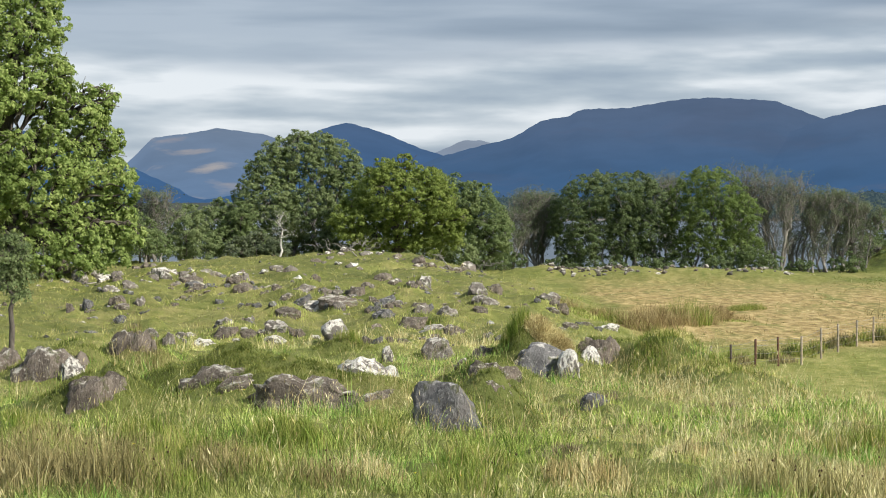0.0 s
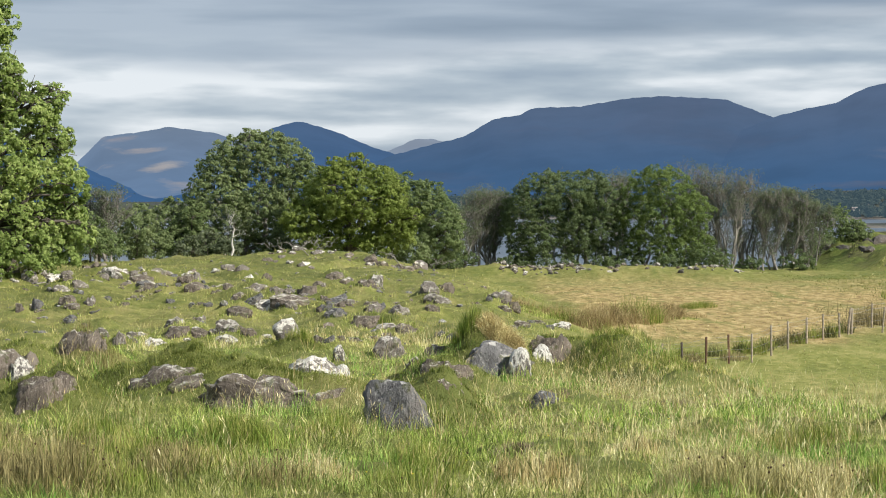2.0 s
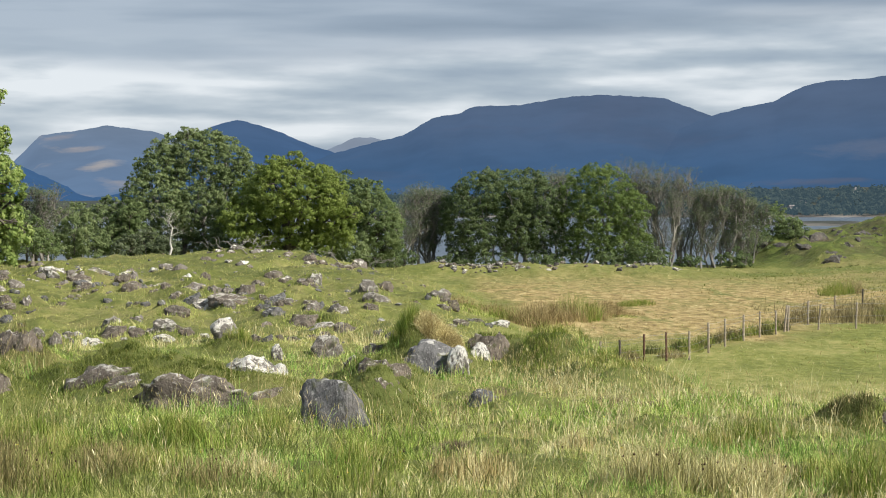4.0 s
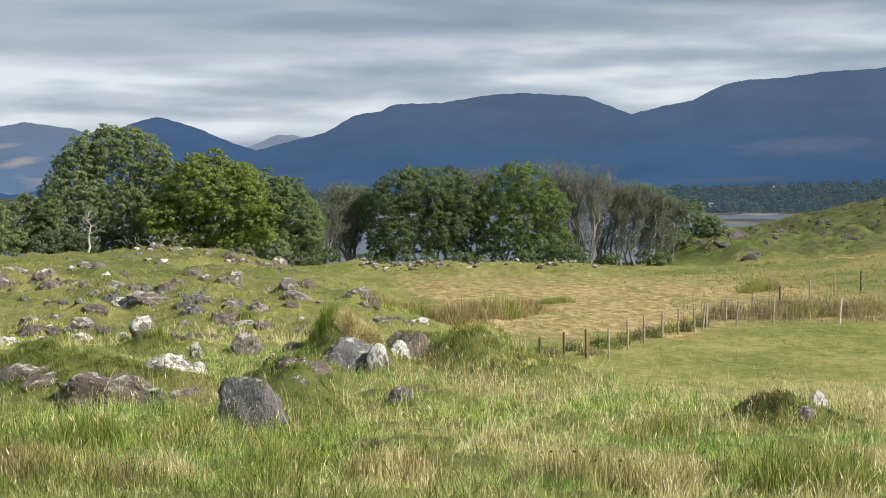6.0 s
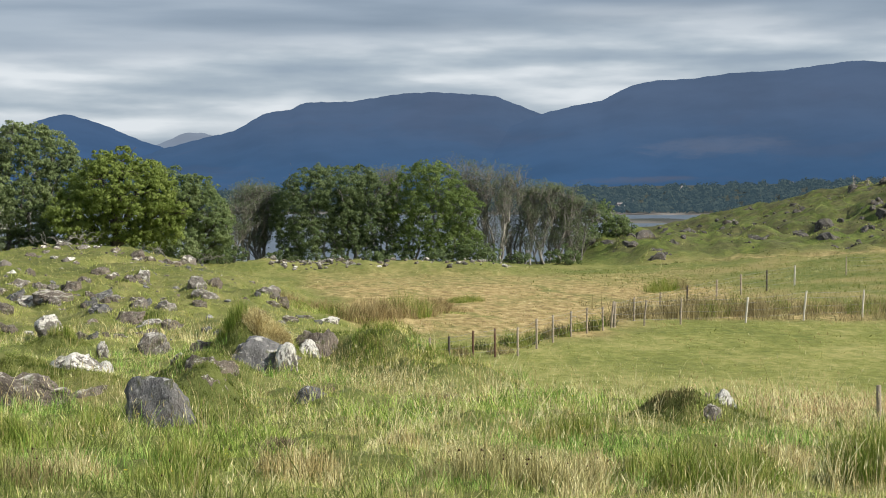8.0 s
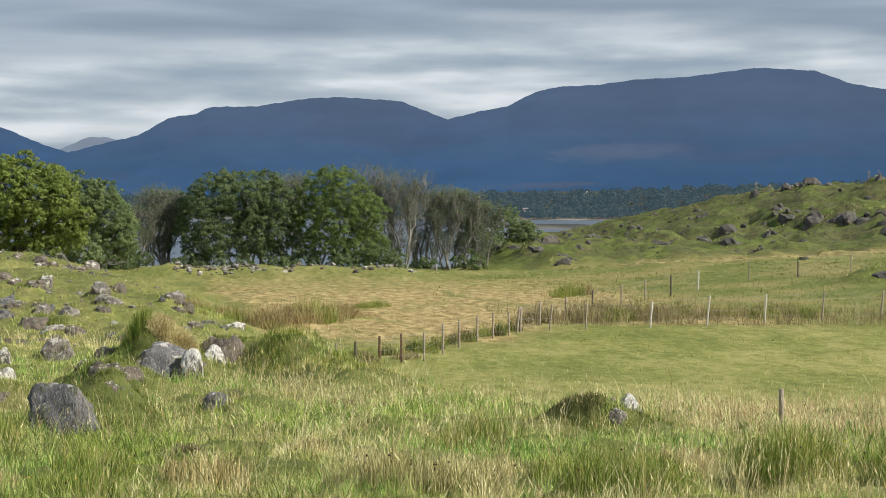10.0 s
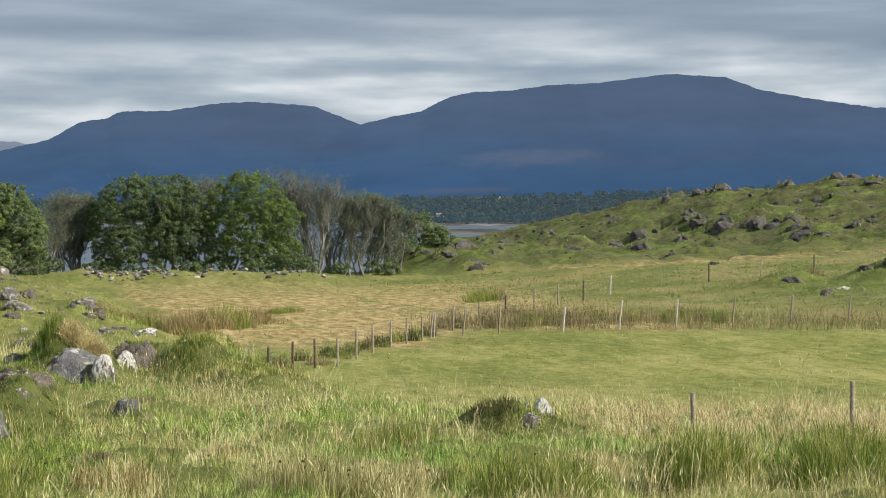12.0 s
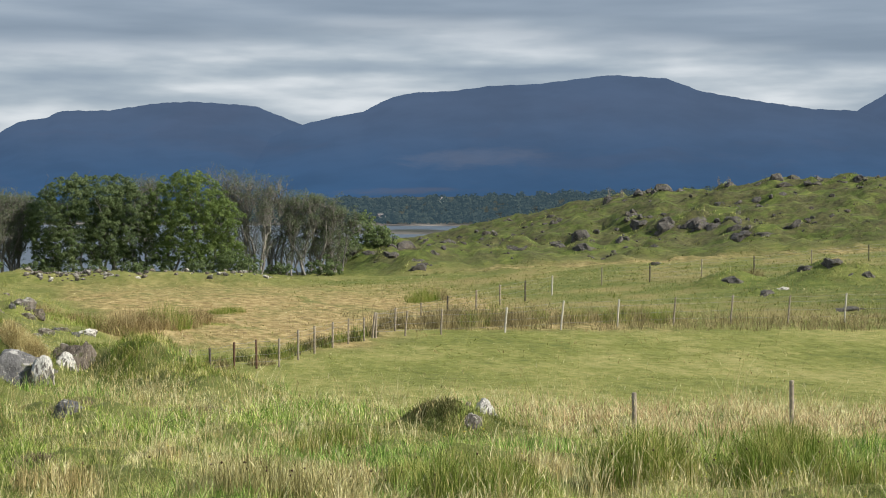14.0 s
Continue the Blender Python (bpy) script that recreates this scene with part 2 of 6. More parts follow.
def ground_material():
    k = Mat("pasture")
    patch = k.noise(0.16, 5, 0.6)
    fine = k.noise(2.4, 5, 0.65)
    green = k.ramp(k.math("ADD", k.math("MULTIPLY", patch, 0.5), k.math("MULTIPLY", fine, 0.5)),
                   ((0.34, (0.085, 0.108, 0.024)), (0.5, (0.165, 0.182, 0.047)), (0.64, (0.28, 0.255, 0.095))))
    swath = k.noise(0.34, 6, 0.62, stretch=(1.2, 0.5, 1), distortion=0.8)
    clump = k.noise(1.7, 6, 0.7, stretch=(1.2, 0.5, 1))
    hay = k.ramp(clump, ((0.36, (0.17, 0.115, 0.045)), (0.5, (0.36, 0.265, 0.115)), (0.64, (0.55, 0.43, 0.21))))
    f = k.math("MULTIPLY", k.attr("hay"), k.span(k.math("ADD", k.math("MULTIPLY", swath, 0.7), k.math("MULTIPLY", clump, 0.3)), 0.33, 0.55))
    col = k.mix(k.math("MULTIPLY", f, 0.95), green, hay)
    rough = k.noise(0.16, 7, 0.68)
    col = k.mix(k.math("MULTIPLY", k.attr("moor"), k.span(rough, 0.46, 0.60, 0, 0.75)), col, (0.27, 0.22, 0.09))
    lawn = k.ramp(k.math("ADD", k.math("ADD", k.math("MULTIPLY", k.noise(0.16, 4, 0.6, stretch=(1.2, 0.6, 1)), 0.35), k.math("MULTIPLY", k.noise(1.1, 4, 0.6, stretch=(1.2, 0.5, 1)), 0.25)), k.math("MULTIPLY", k.noise(3.0, 5, 0.7, stretch=(1, 0.6, 1)), 0.40)),
                  ((0.38, (0.105, 0.126, 0.028)), (0.49, (0.198, 0.214, 0.051)), (0.60, (0.340, 0.312, 0.115))))
    # Darker hill turf, with the shade of its hollows put into the colour.
    col = k.mix(k.math("MULTIPLY", k.attr("hill"), 0.85), col, k.ramp(k.noise(0.9, 6, 0.7), ((0.36, (0.030, 0.048, 0.010)), (0.5, (0.080, 0.115, 0.022)), (0.64, (0.175, 0.205, 0.050)))))
    # Heath patches, enlarged on the hill to hold shaded pockets as colour.
    heath = k.math("MULTIPLY", k.attr("heath"), k.span(k.noise(0.55, 6, 0.7, stretch=(0.7, 1, 1.6)), 0.40, 0.58))
    col = k.mix(heath, col, k.ramp(k.noise(2.0, 4, 0.6), ((0.35, (0.05, 0.052, 0.022)), (0.65, (0.13, 0.125, 0.05)))))
    # Thatch, darkened further with the shade between blades put into its colour.
    col = k.mix(k.attr("thatch_shade"), col, k.ramp(k.noise(1.1, 5, 0.65), ((0.38, (0.045, 0.060, 0.016)), (0.6, (0.115, 0.130, 0.040)))))
    col = k.mix(k.attr("lawn"), col, lawn)
    col = k.mix(k.attr("far"), col, k.ramp(k.noise(0.02, 4), ((0.35, (0.025, 0.035, 0.03)), (0.65, (0.06, 0.065, 0.05)))))
    col = k.mix(k.attr("shore"), col, k.ramp(k.noise(0.05, 4), ((0.4, (0.06, 0.055, 0.05)), (0.6, (0.22, 0.20, 0.18)))))
    k.bump(k.math("ADD", k.noise(3.5, 6, 0.7), k.math("MULTIPLY", k.noise(0.9, 3), 1.5)), 0.9, 0.12)
    return k.done(col)


GROUND = ground_material()


def simple_noise_material(name, scale, a, b, rough=0.85, bump=0.3, where="Object"):
    k = Mat(name)
    k.b.inputs["Roughness"].default_value = rough
    k.bump(k.noise(scale * 3, 5, 0.6, where), bump, 0.01)
    return k.done(k.ramp(k.noise(scale, 5, 0.6, where), ((0.3, a), (0.7, b))))


POST = simple_noise_material("weathered post wood", 9, (0.20, 0.165, 0.12), (0.42, 0.36, 0.28))
POST_PALE = simple_noise_material("pale post wood", 9, (0.40, 0.37, 0.31), (0.66, 0.62, 0.54))
POST_RED = simple_noise_material("brown stained post wood", 9, (0.09, 0.05, 0.035), (0.19, 0.11, 0.075))
POST_DARK = simple_noise_material("dark brown post wood", 9, (0.05, 0.042, 0.035), (0.14, 0.12, 0.10))
WIRE = Mat("galvanised wire")
WIRE.b.inputs["Metallic"].default_value = 0.8
WIRE.b.inputs["Roughness"].default_value = 0.5
WIRE = WIRE.done((0.32, 0.32, 0.31))
# Haze over the far woods is put in as bluish emission on darkened leaves.
WOODS = Mat("distant woodland with haze as glow")
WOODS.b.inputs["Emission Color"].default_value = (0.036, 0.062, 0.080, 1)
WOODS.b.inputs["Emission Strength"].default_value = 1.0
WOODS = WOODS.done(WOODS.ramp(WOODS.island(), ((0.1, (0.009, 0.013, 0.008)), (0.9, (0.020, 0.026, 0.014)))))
PLASTER = simple_noise_material("white render", 2, (0.30, 0.30, 0.29), (0.38, 0.38, 0.36))
SLATE = simple_noise_material("slate", 2, (0.12, 0.12, 0.13), (0.22, 0.2, 0.2))


def water_material():
    k = Mat("lake water")
    k.b.inputs["Roughness"].default_value = 0.3
    k.b.inputs["Specular IOR Level"].default_value = 0.5
    k.bump(k.noise(0.35, 4, 0.6, stretch=(1, 0.5, 1)), 0.8, 0.8)
    return k.done((0.06, 0.08, 0.10))


WATER = water_material()


def mountain_material(name, low, high, scar_and_sunlit, amount, patches=()):
    """Far slopes, seen through kilometres of air: haze and light put into glowing colour."""
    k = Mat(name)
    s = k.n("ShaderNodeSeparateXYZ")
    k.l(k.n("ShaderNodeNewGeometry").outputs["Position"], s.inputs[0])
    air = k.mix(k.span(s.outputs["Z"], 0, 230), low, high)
    worn_and_sunlit = k.span(k.math("ADD", k.noise(0.0022, 5, 0.55, stretch=(1, 1, 3.0), distortion=0.8), k.math("MULTIPLY", k.noise(0.012, 4), 0.25)), 0.66, 0.80, 0, amount)
    air = k.mix(worn_and_sunlit, air, scar_and_sunlit)
    # Extra tints: bare slope on one mountain, painted sun patches on the left one.
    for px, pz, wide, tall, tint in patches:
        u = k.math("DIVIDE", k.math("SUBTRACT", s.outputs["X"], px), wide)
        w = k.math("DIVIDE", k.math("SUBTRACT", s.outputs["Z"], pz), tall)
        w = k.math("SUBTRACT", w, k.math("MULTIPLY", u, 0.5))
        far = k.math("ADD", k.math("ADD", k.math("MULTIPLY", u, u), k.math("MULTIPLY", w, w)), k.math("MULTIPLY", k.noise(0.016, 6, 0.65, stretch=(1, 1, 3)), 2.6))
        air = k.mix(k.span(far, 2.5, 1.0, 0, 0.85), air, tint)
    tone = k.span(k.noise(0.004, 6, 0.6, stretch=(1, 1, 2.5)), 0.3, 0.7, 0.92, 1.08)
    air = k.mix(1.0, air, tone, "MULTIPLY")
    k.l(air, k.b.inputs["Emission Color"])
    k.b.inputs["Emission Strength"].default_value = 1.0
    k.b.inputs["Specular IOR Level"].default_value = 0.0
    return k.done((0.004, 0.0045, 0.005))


# ---------------------------------------------------------------- geometry helpers


class Geo:
    """Collects vertices and faces of one mesh."""

    def __init__(self):
        self.v, self.f, self.count = [], {3: [], 4: []}, 0

    def add(self, verts, *faces):
        verts = np.asarray(verts, float).reshape(-1, 3)
        for f in faces:
            f = np.asarray(f, int)
            if len(f):
                self.f[f.shape[1]].append(f + self.count)
        self.v.append(verts)
        self.count += len(verts)
        return self

    def mesh(self, name, material, smooth=True):
        me = bpy.data.meshes.new(name)
        v = np.concatenate(self.v)
        tri = np.concatenate(self.f[3]) if self.f[3] else np.zeros((0, 3), int)
        quad = np.concatenate(self.f[4]) if self.f[4] else np.zeros((0, 4), int)
        me.vertices.add(len(v))
        me.vertices.foreach_set("co", v.ravel())
        loops = np.concatenate([tri.ravel(), quad.ravel()])
        me.loops.add(len(loops))
        me.loops.foreach_set("vertex_index", loops.astype(np.int32))
        me.polygons.add(len(tri) + len(quad))
        start = np.concatenate([np.arange(len(tri)) * 3, len(tri) * 3 + np.arange(len(quad)) * 4])
        me.polygons.foreach_set("loop_start", start.astype(np.int32))
        me.polygons.foreach_set("use_smooth", np.full(len(start), smooth))
        me.update(calc_edges=True)
        me.materials.append(material)
        return me


def tube(geo, points, radii, sides=6):
    """A tapered tube along a line of points."""
    p = np.asarray(points, float)
    r = np.asarray(radii, float)
    n = len(p)
    d = np.gradient(p, axis=0)
    d /= np.linalg.norm(d, axis=1)[:, None] + 1e-9
    ref = np.where(np.abs(d[:, 2:3]) > 0.9, np.array([[1.0, 0, 0]]), np.array([[0, 0, 1.0]]))
    a = np.cross(d, ref)
    a /= np.linalg.norm(a, axis=1)[:, None] + 1e-9
    b = np.cross(d, a)
    ang = np.arange(sides) * 2 * math.pi / sides
    ring = p[:, None] + r[:, None, None] * (np.cos(ang)[None, :, None] * a[:, None] + np.sin(ang)[None, :, None] * b[:, None])
    i, j = np.meshgrid(np.arange(n - 1), np.arange(sides), indexing="ij")
    k = (j + 1) % sides
    q = np.stack([i * sides + j, i * sides + k, (i + 1) * sides + k, (i + 1) * sides + j], -1).reshape(-1, 4)
    top = np.array([[(n - 1) * sides, (n - 1) * sides + t, (n - 1) * sides + t + 1] for t in range(1, sides - 1)])
    geo.add(ring.reshape(-1, 3), q, top)


def part(name, mesh, parent, label="", at=None):
    ob = new(name, mesh)
    ob.parent = parent
    if at is not None:
        ob.matrix_basis = at
    if label:
        ob["label"] = label
    return ob


def thing(name, x, y, z, label, category, group="", kind="", turn=0.0):
    ob = new(name)
    ob.empty_display_size = 0.2
    ob.matrix_basis = pose(x, y, z, 0, 0, turn)
    return tagged(ob, label, category, group, kind)


def polar(bearing, d):
    """A place by its bearing from the first standpoint, in degrees to the right, and its distance."""
    return d * math.sin(radians(bearing)), d * math.cos(radians(bearing))


# ---------------------------------------------------------------- the lie of the land
# terrain begin
LAKE = -8.75
# tussocky mounds: x, y, height, half widths across and along
MOUNDS = (
    (-3.9, 34.5, 0.70, 1.3, 0.9), (8.05, 26.95, 0.52, 0.8, 0.6), (0.55, 28.1, 0.5, 0.75, 0.8), (1.95, 40.7, 0.5, 0.5, 0.6), (-2.6, 47.5, 0.55, 0.5, 0.6), (-5.75, 30.5, 0.15, 0.7, 0.6), (-2.55, 33.0, 0.3, 1.0, 0.7), (-1.3, 33.6, 0.12, 0.7, 0.6),
    (5.05, 41.0, 1.0, 1.0, 1.5), (6.6, 38.8, 0.8, 1.5, 2.0), (-7.0, 41.0, 0.2, 0.7, 0.7), (3.3, 41.6, 0.25, 0.6, 0.6), (-9.0, 42.0, 0.35, 0.9, 1.0),
    (-8.0, 38.0, 0.2, 0.9, 0.8), (4.3, 24.6, 0.25, 0.5, 0.6), (-6.6, 43.5, 0.35, 0.8, 0.9), (50.5, 92.5, 0.8, 3.0, 2.0), (45.0, 95.0, 0.45, 2.0, 1.5),
)

# half buried stones: x, y, width, height
OUTCROP_A = ((-7.6, 53.5, 1.05, 0.45), (-6.4, 53.1, 1.05, 0.45), (-4.76, 51.7, 1.0, 0.35), (-7.25, 47.7, 0.42, 0.5), (-5.7, 53.0, 0.7, 0.4),
          (-8.4, 52, 0.55, 0.28), (-4.2, 52.0, 0.6, 0.3), (-5.2, 52.2, 0.5, 0.28))
OUTCROP_B = ((-5.18, 60.4, 1.1, 0.45), (-12.7, 64.6, 0.55, 0.55), (-11.9, 66.1, 0.8, 0.55), (-10.8, 64.4, 0.55, 0.6), (-12.85, 62.3, 0.35, 0.45),
          (-11, 61.6, 0.7, 0.4), (-3.9, 67.1, 1.7, 0.5), (-4.7, 67.3, 1.3, 0.55), (-2.3, 71.3, 1.15, 0.65), (-3.6, 74.2, 1.0, 0.6))
OUTCROP_C = ((-0.9, 82.4, 1.05, 0.65), (-2.9, 88, 1.1, 0.55), (-0.7, 66.3, 0.85, 0.55), (-1.0, 57, 1.3, 0.5), (-0.15, 56.5, 1.1, 0.38),
          (-1.9, 58.3, 0.95, 0.4), (1.3, 62.7, 0.6, 0.3), (1.4, 72.4, 0.95, 0.6), (2.1, 73.2, 0.85, 0.5), (4.15, 71.2, 1.15, 0.45))
OUTCROP_D = ((3.6, 73.2, 0.95, 0.3), (6.4, 69.5, 0.9, 0.35), (5.5, 68.7, 0.55, 0.25), (-6, 78.1, 1.25, 0.6), (-11.8, 84.6, 1.35, 0.6),
          (-13.2, 85.4, 1.1, 0.7), (-9.5, 83, 1.1, 0.52), (-7.9, 80.7, 1.0, 0.4))
OUTCROP_E = ((-19.1, 86.9, 1.15, 0.7), (-18.5, 87.7, 1.15, 0.85), (-17.5, 87, 1.15, 0.9), (-16.6, 87.7, 1.3, 0.6), (-15.4, 85.8, 0.7, 0.4),
          (-14.8, 91.4, 0.9, 0.6), (-14, 92.9, 1.2, 0.75), (-12.4, 91.4, 1.15, 0.5), (-11.5, 91.4, 1.2, 0.6), (-10.1, 88.7, 1, 0.5))


def smooth(a, b, v):
    t = np.clip((v - a) / (b - a), 0, 1)
    return t * t * (3 - 2 * t)


def ripple(x, y, size, turn):
    """Uneven waves of about that size."""
    out = 0
    for i, (a, s) in enumerate(((0.3, 1.0), (1.4, 0.83), (2.3, 1.27), (0.9, 1.7), (2.8, 0.61))):
        a += turn
        out = out + np.sin((x * math.cos(a) + y * math.sin(a)) * 6.283 / (size * s) + 1.7 * i + 1.3 * np.sin((x * math.sin(a) - y * math.cos(a)) * 2.1 / size))
    return out / 5


def strew(seed, n, box, size, kinds, belts):
    """Outcrops of a few stones side by side, along belts that run roughly across the slope."""
    rng = np.random.RandomState(seed)
    rows = []
    while len(rows) < n:
        x, y = box[0] + rng.rand() * (box[1] - box[0]), box[2] + rng.rand() * (box[3] - box[2])
        if rng.rand() > 0.08 + 0.92 * float(smooth(0.1, 0.45, ripple(x, y * belts, 9, 0.15 + seed))):
            continue
        w = size[0] + (size[1] - size[0]) * rng.rand() ** 2.5
        for _ in range(1 + rng.randint(5)):
            v = w * (0.6 + 0.7 * rng.rand())
            rows.append((x, y, v, v * (0.42 + 0.45 * rng.rand()), kinds[rng.randint(len(kinds))], rng.randint(6), (rng.rand() - 0.5) * 70))
            x, y = x + v * (0.38 + 0.38 * rng.rand()), y + (rng.rand() - 0.5) * 1.2 * w
    return rows


# ledges that break the turf of the knoll in rows: points along each row
ROWS_WHITE = (((-18.9, 84.0), (-18.2, 86.5), (-17.6, 88.9), (-15.2, 85.5)), ((-13.8, 83.6), (-13.3, 88.0), (-11.6, 84.7), (-10.1, 88.8), (-8.6, 81.1)), ((-8.4, 51.8), (-7.4, 50.8), (-6.7, 53.2), (-5.7, 53.0)),
              ((-5.2, 51.9), (-4.1, 51.8)), ((-5.6, 97.0), (-4.3, 94.5)), ((-9.4, 95.7), (-7.0, 87.6)), ((-7.4, 104.5), (-4.6, 106.0), (-3.2, 105.0)))
ROWS_MID = (((-12.7, 84.0), (-9.8, 77.3), (-8.1, 77.8), (-6.5, 73.1), (-5.5, 78.9), (-3.7, 71.7)), ((-5.2, 68.1), (-3.6, 66.2), (-2.4, 68.0), (-1.3, 71.7)), ((-1.0, 64.9), (0.4, 63.0)), ((-1.4, 56.3), (-0.4, 56.7), (0.4, 54.0)),
            ((-3.3, 82.0), (-2.0, 82.5)), ((-1.4, 77.3), (-0.5, 80.9)), ((1.4, 72.6), (2.3, 70.7)), ((3.0, 67.4), (4.9, 72.8)), ((2.5, 57.6), (4.2, 62.4)), ((-2.7, 47.4), (-1.3, 50.5), (-0.1, 53.9)), ((-16.0, 80.9), (-13.9, 80.3)),
            ((-2.8, 106.3), (-0.6, 98.3)), ((0.0, 99.0), (2.0, 105.6)))
ROWS_LONE = (((-13.7, 67.9), (-12.3, 62.9)), ((-11.7, 63.9), (-10.5, 63.4)), ((-11.3, 62.4), (-10.0, 58.7)), ((-10.4, 64.5), (-10.6, 71.2)), ((1.2, 52.4), (2.0, 51.8)), ((4.8, 62.8), (5.5, 64.5)), ((-8.8, 71.2), (-6.6, 67.7)))


def ledge_rows(seed, rows, kinds, size, gap, scatter):
    """Stones set shoulder to shoulder along rows, larger in the middle of each."""
    rng = np.random.RandomState(seed)
    made = []
    for line in rows:
        for (ax, ay), (bx, by) in zip(line[:-1], line[1:]):
            long = math.hypot(bx - ax, (by - ay) * 0.45)
            n = max(2, int(long / gap))
            for k in range(n):
                t = (k + rng.rand()) / n
                w = size[0] + (size[1] - size[0]) * rng.rand() ** 2
                made.append((ax + (bx - ax) * t + rng.normal() * scatter * 0.4, ay + (by - ay) * t + rng.normal() * scatter, w, w * (0.30 + 0.26 * rng.rand()), kinds[rng.randint(len(kinds))], rng.randint(6), (rng.rand() - 0.5) * 50))
    return made


STREWN = ledge_rows(21, ROWS_WHITE, "wgbwgg", (0.25, 0.85), 0.34, 0.55) + ledge_rows(22, ROWS_MID, "bdgbgb", (0.32, 1.0), 0.4, 0.65) + ledge_rows(23, ROWS_LONE, "dbd", (0.35, 0.8), 0.8, 0.3) + strew(3, 55, (-20, 3.5, 58, 106), (0.22, 0.5), "gbbdb", 2.0)
ROWS_HILL = (((56.5, 141.5), (58.3, 140.6)), ((57.0, 134.2), (58.0, 133.9), (60.3, 133.6), (62.0, 130.0), (61.0, 124.5)), ((63.9, 125.2), (65.2, 124.6)), ((50.6, 135.0), (52.6, 133.8)), ((46.6, 141.0), (48.4, 139.6)), ((49.3, 137.8), (50.4, 137.0)),
             ((35.4, 131.0), (36.8, 130.2)), ((36.2, 142.6), (37.4, 142.0)), ((41.2, 140.0), (42.6, 139.4)), ((32.6, 138.5), (34.5, 137.0), (38.0, 136.0)), ((33.0, 141.5), (35.0, 142.0)), ((66.0, 140.0), (70.0, 138.5)), ((72.0, 146.0), (78.0, 142.0)), ((60.0, 152.0), (66.0, 150.0)))
STREWN_HILL = strew(6, 60, (34, 86, 124, 158), (0.4, 1.1), "bsss", 2.0) + ledge_rows(24, ROWS_HILL, "sssb", (0.8, 2.0), 0.7, 0.6)
HILL_A = ((57.4, 138.4, 1.6, 0.9), (58.6, 134.8, 1.7, 0.9), (60.1, 133.7, 1.8, 0.85), (61.5, 132.4, 1.8, 0.8), (62.5, 131.5, 1.4, 0.7),
          (45.2, 132.9, 1.7, 0.9), (48, 132.2, 1.3, 0.6), (49.5, 129.5, 1.9, 0.8), (52.7, 130.5, 1.2, 0.6), (35.4, 127.2, 1.5, 0.8))
HILL_B = ((35.1, 134, 1.4, 0.75), (38.1, 132, 1.1, 0.6), (64.7, 124.8, 1.0, 0.6), (60.6, 125.5, 2.4, 0.7), (61.6, 124.2, 1.7, 0.55),
          (45.9, 140.7, 1.3, 0.6), (49.2, 115.6, 0.8, 0.3), (45, 93.9, 1.9, 0.62), (43.9, 88, 1.3, 0.4), (45.6, 89.4, 0.65, 0.3))
HILL_C = ((49.9, 91.9, 1.4, 0.7), (51.4, 90.3, 1.25, 0.6), (50.5, 90.6, 1.3, 0.45), (43.7, 78.8, 2.2, 0.3), (48.6, 92.6, 1.0, 0.33),
          (75.1, 141.8, 1.7, 0.6), (77.2, 140.6, 1.5, 0.6), (78.8, 140, 1.6, 0.6), (71.4, 150.8, 1.3, 0.6), (61.8, 154.5, 1.5, 0.5))
HILL_D = ((52.5, 152.9, 1.0, 0.35), (55, 153.1, 0.95, 0.35), (79.5, 155, 0.7, 0.3), (42.3, 138.4, 0.65, 0.35), (34.6, 141.2, 1.3, 0.6),
          (35.7, 140, 0.9, 0.5), (33.4, 139, 0.9, 0.45))
# stones set in the bank before the knoll, as outcrops: x, y, width, height
BEDDED = ((-3.9, 32.9, 1.9, 0.50), (-2.35, 31.4, 2.2, 0.52), (-1.25, 31.6, 1.3, 0.46), (-3.2, 32.1, 1.8, 0.52), (2.12, 39.45, 1.9, 0.74), (3.5, 40.7, 1.1, 0.65),
          (-7.98, 36.8, 1.7, 0.78), (-9.2, 37.5, 1.3, 0.6), (-5.69, 29.7, 1.15, 0.68), (-7.02, 40.9, 1.2, 0.66), (0.95, 34.3, 1.2, 0.5), (1.08, 40.6, 1.0, 0.45), (0.80, 27.8, 0.75, 0.55), (0.55, 36.2, 0.8, 0.35))


GRID = 0.125


def turf_rise():
    """Turf grown up behind each half buried stone, on a fine grid."""
    gx, gy = np.arange(-25, 92, GRID), np.arange(25, 176, GRID)
    rise = np.zeros((len(gy), len(gx)))
    stones = [(r, 0.8) for t in (OUTCROP_A, OUTCROP_B, OUTCROP_C, OUTCROP_D, OUTCROP_E) for r in t] + [(r[:4], 0.9) for r in STREWN] + [((bx, by - 0.18 * w, w, h), 1.04) for bx, by, w, h in BEDDED] + [(r, 0.75) for t in (HILL_A, HILL_B, HILL_C, HILL_D) for r in t] + [(r[:4], 0.9) for r in STREWN_HILL]
    for (sx, sy, w, h), part_up in stones:
        i0, i1 = (int(np.clip((v + 25) / GRID, 0, len(gx))) for v in (sx - 2.2 * w, sx + 2.2 * w))
        j0, j1 = (int(np.clip((v - 25) / GRID, 0, len(gy))) for v in (sy - 1.6 * w, sy + 3.4 * w))
        X, Y = np.meshgrid(gx[i0:i1], gy[j0:j1])
        back = np.where(Y > sy + 0.5 * w, 0.9 * w, 0.42 * w)
        rise[j0:j1, i0:i1] = np.maximum(rise[j0:j1, i0:i1], part_up * h * np.exp(-((X - sx) / (0.8 * w)) ** 2 - ((Y - sy - 0.5 * w) / back) ** 2))
    return rise


RISE = turf_rise()


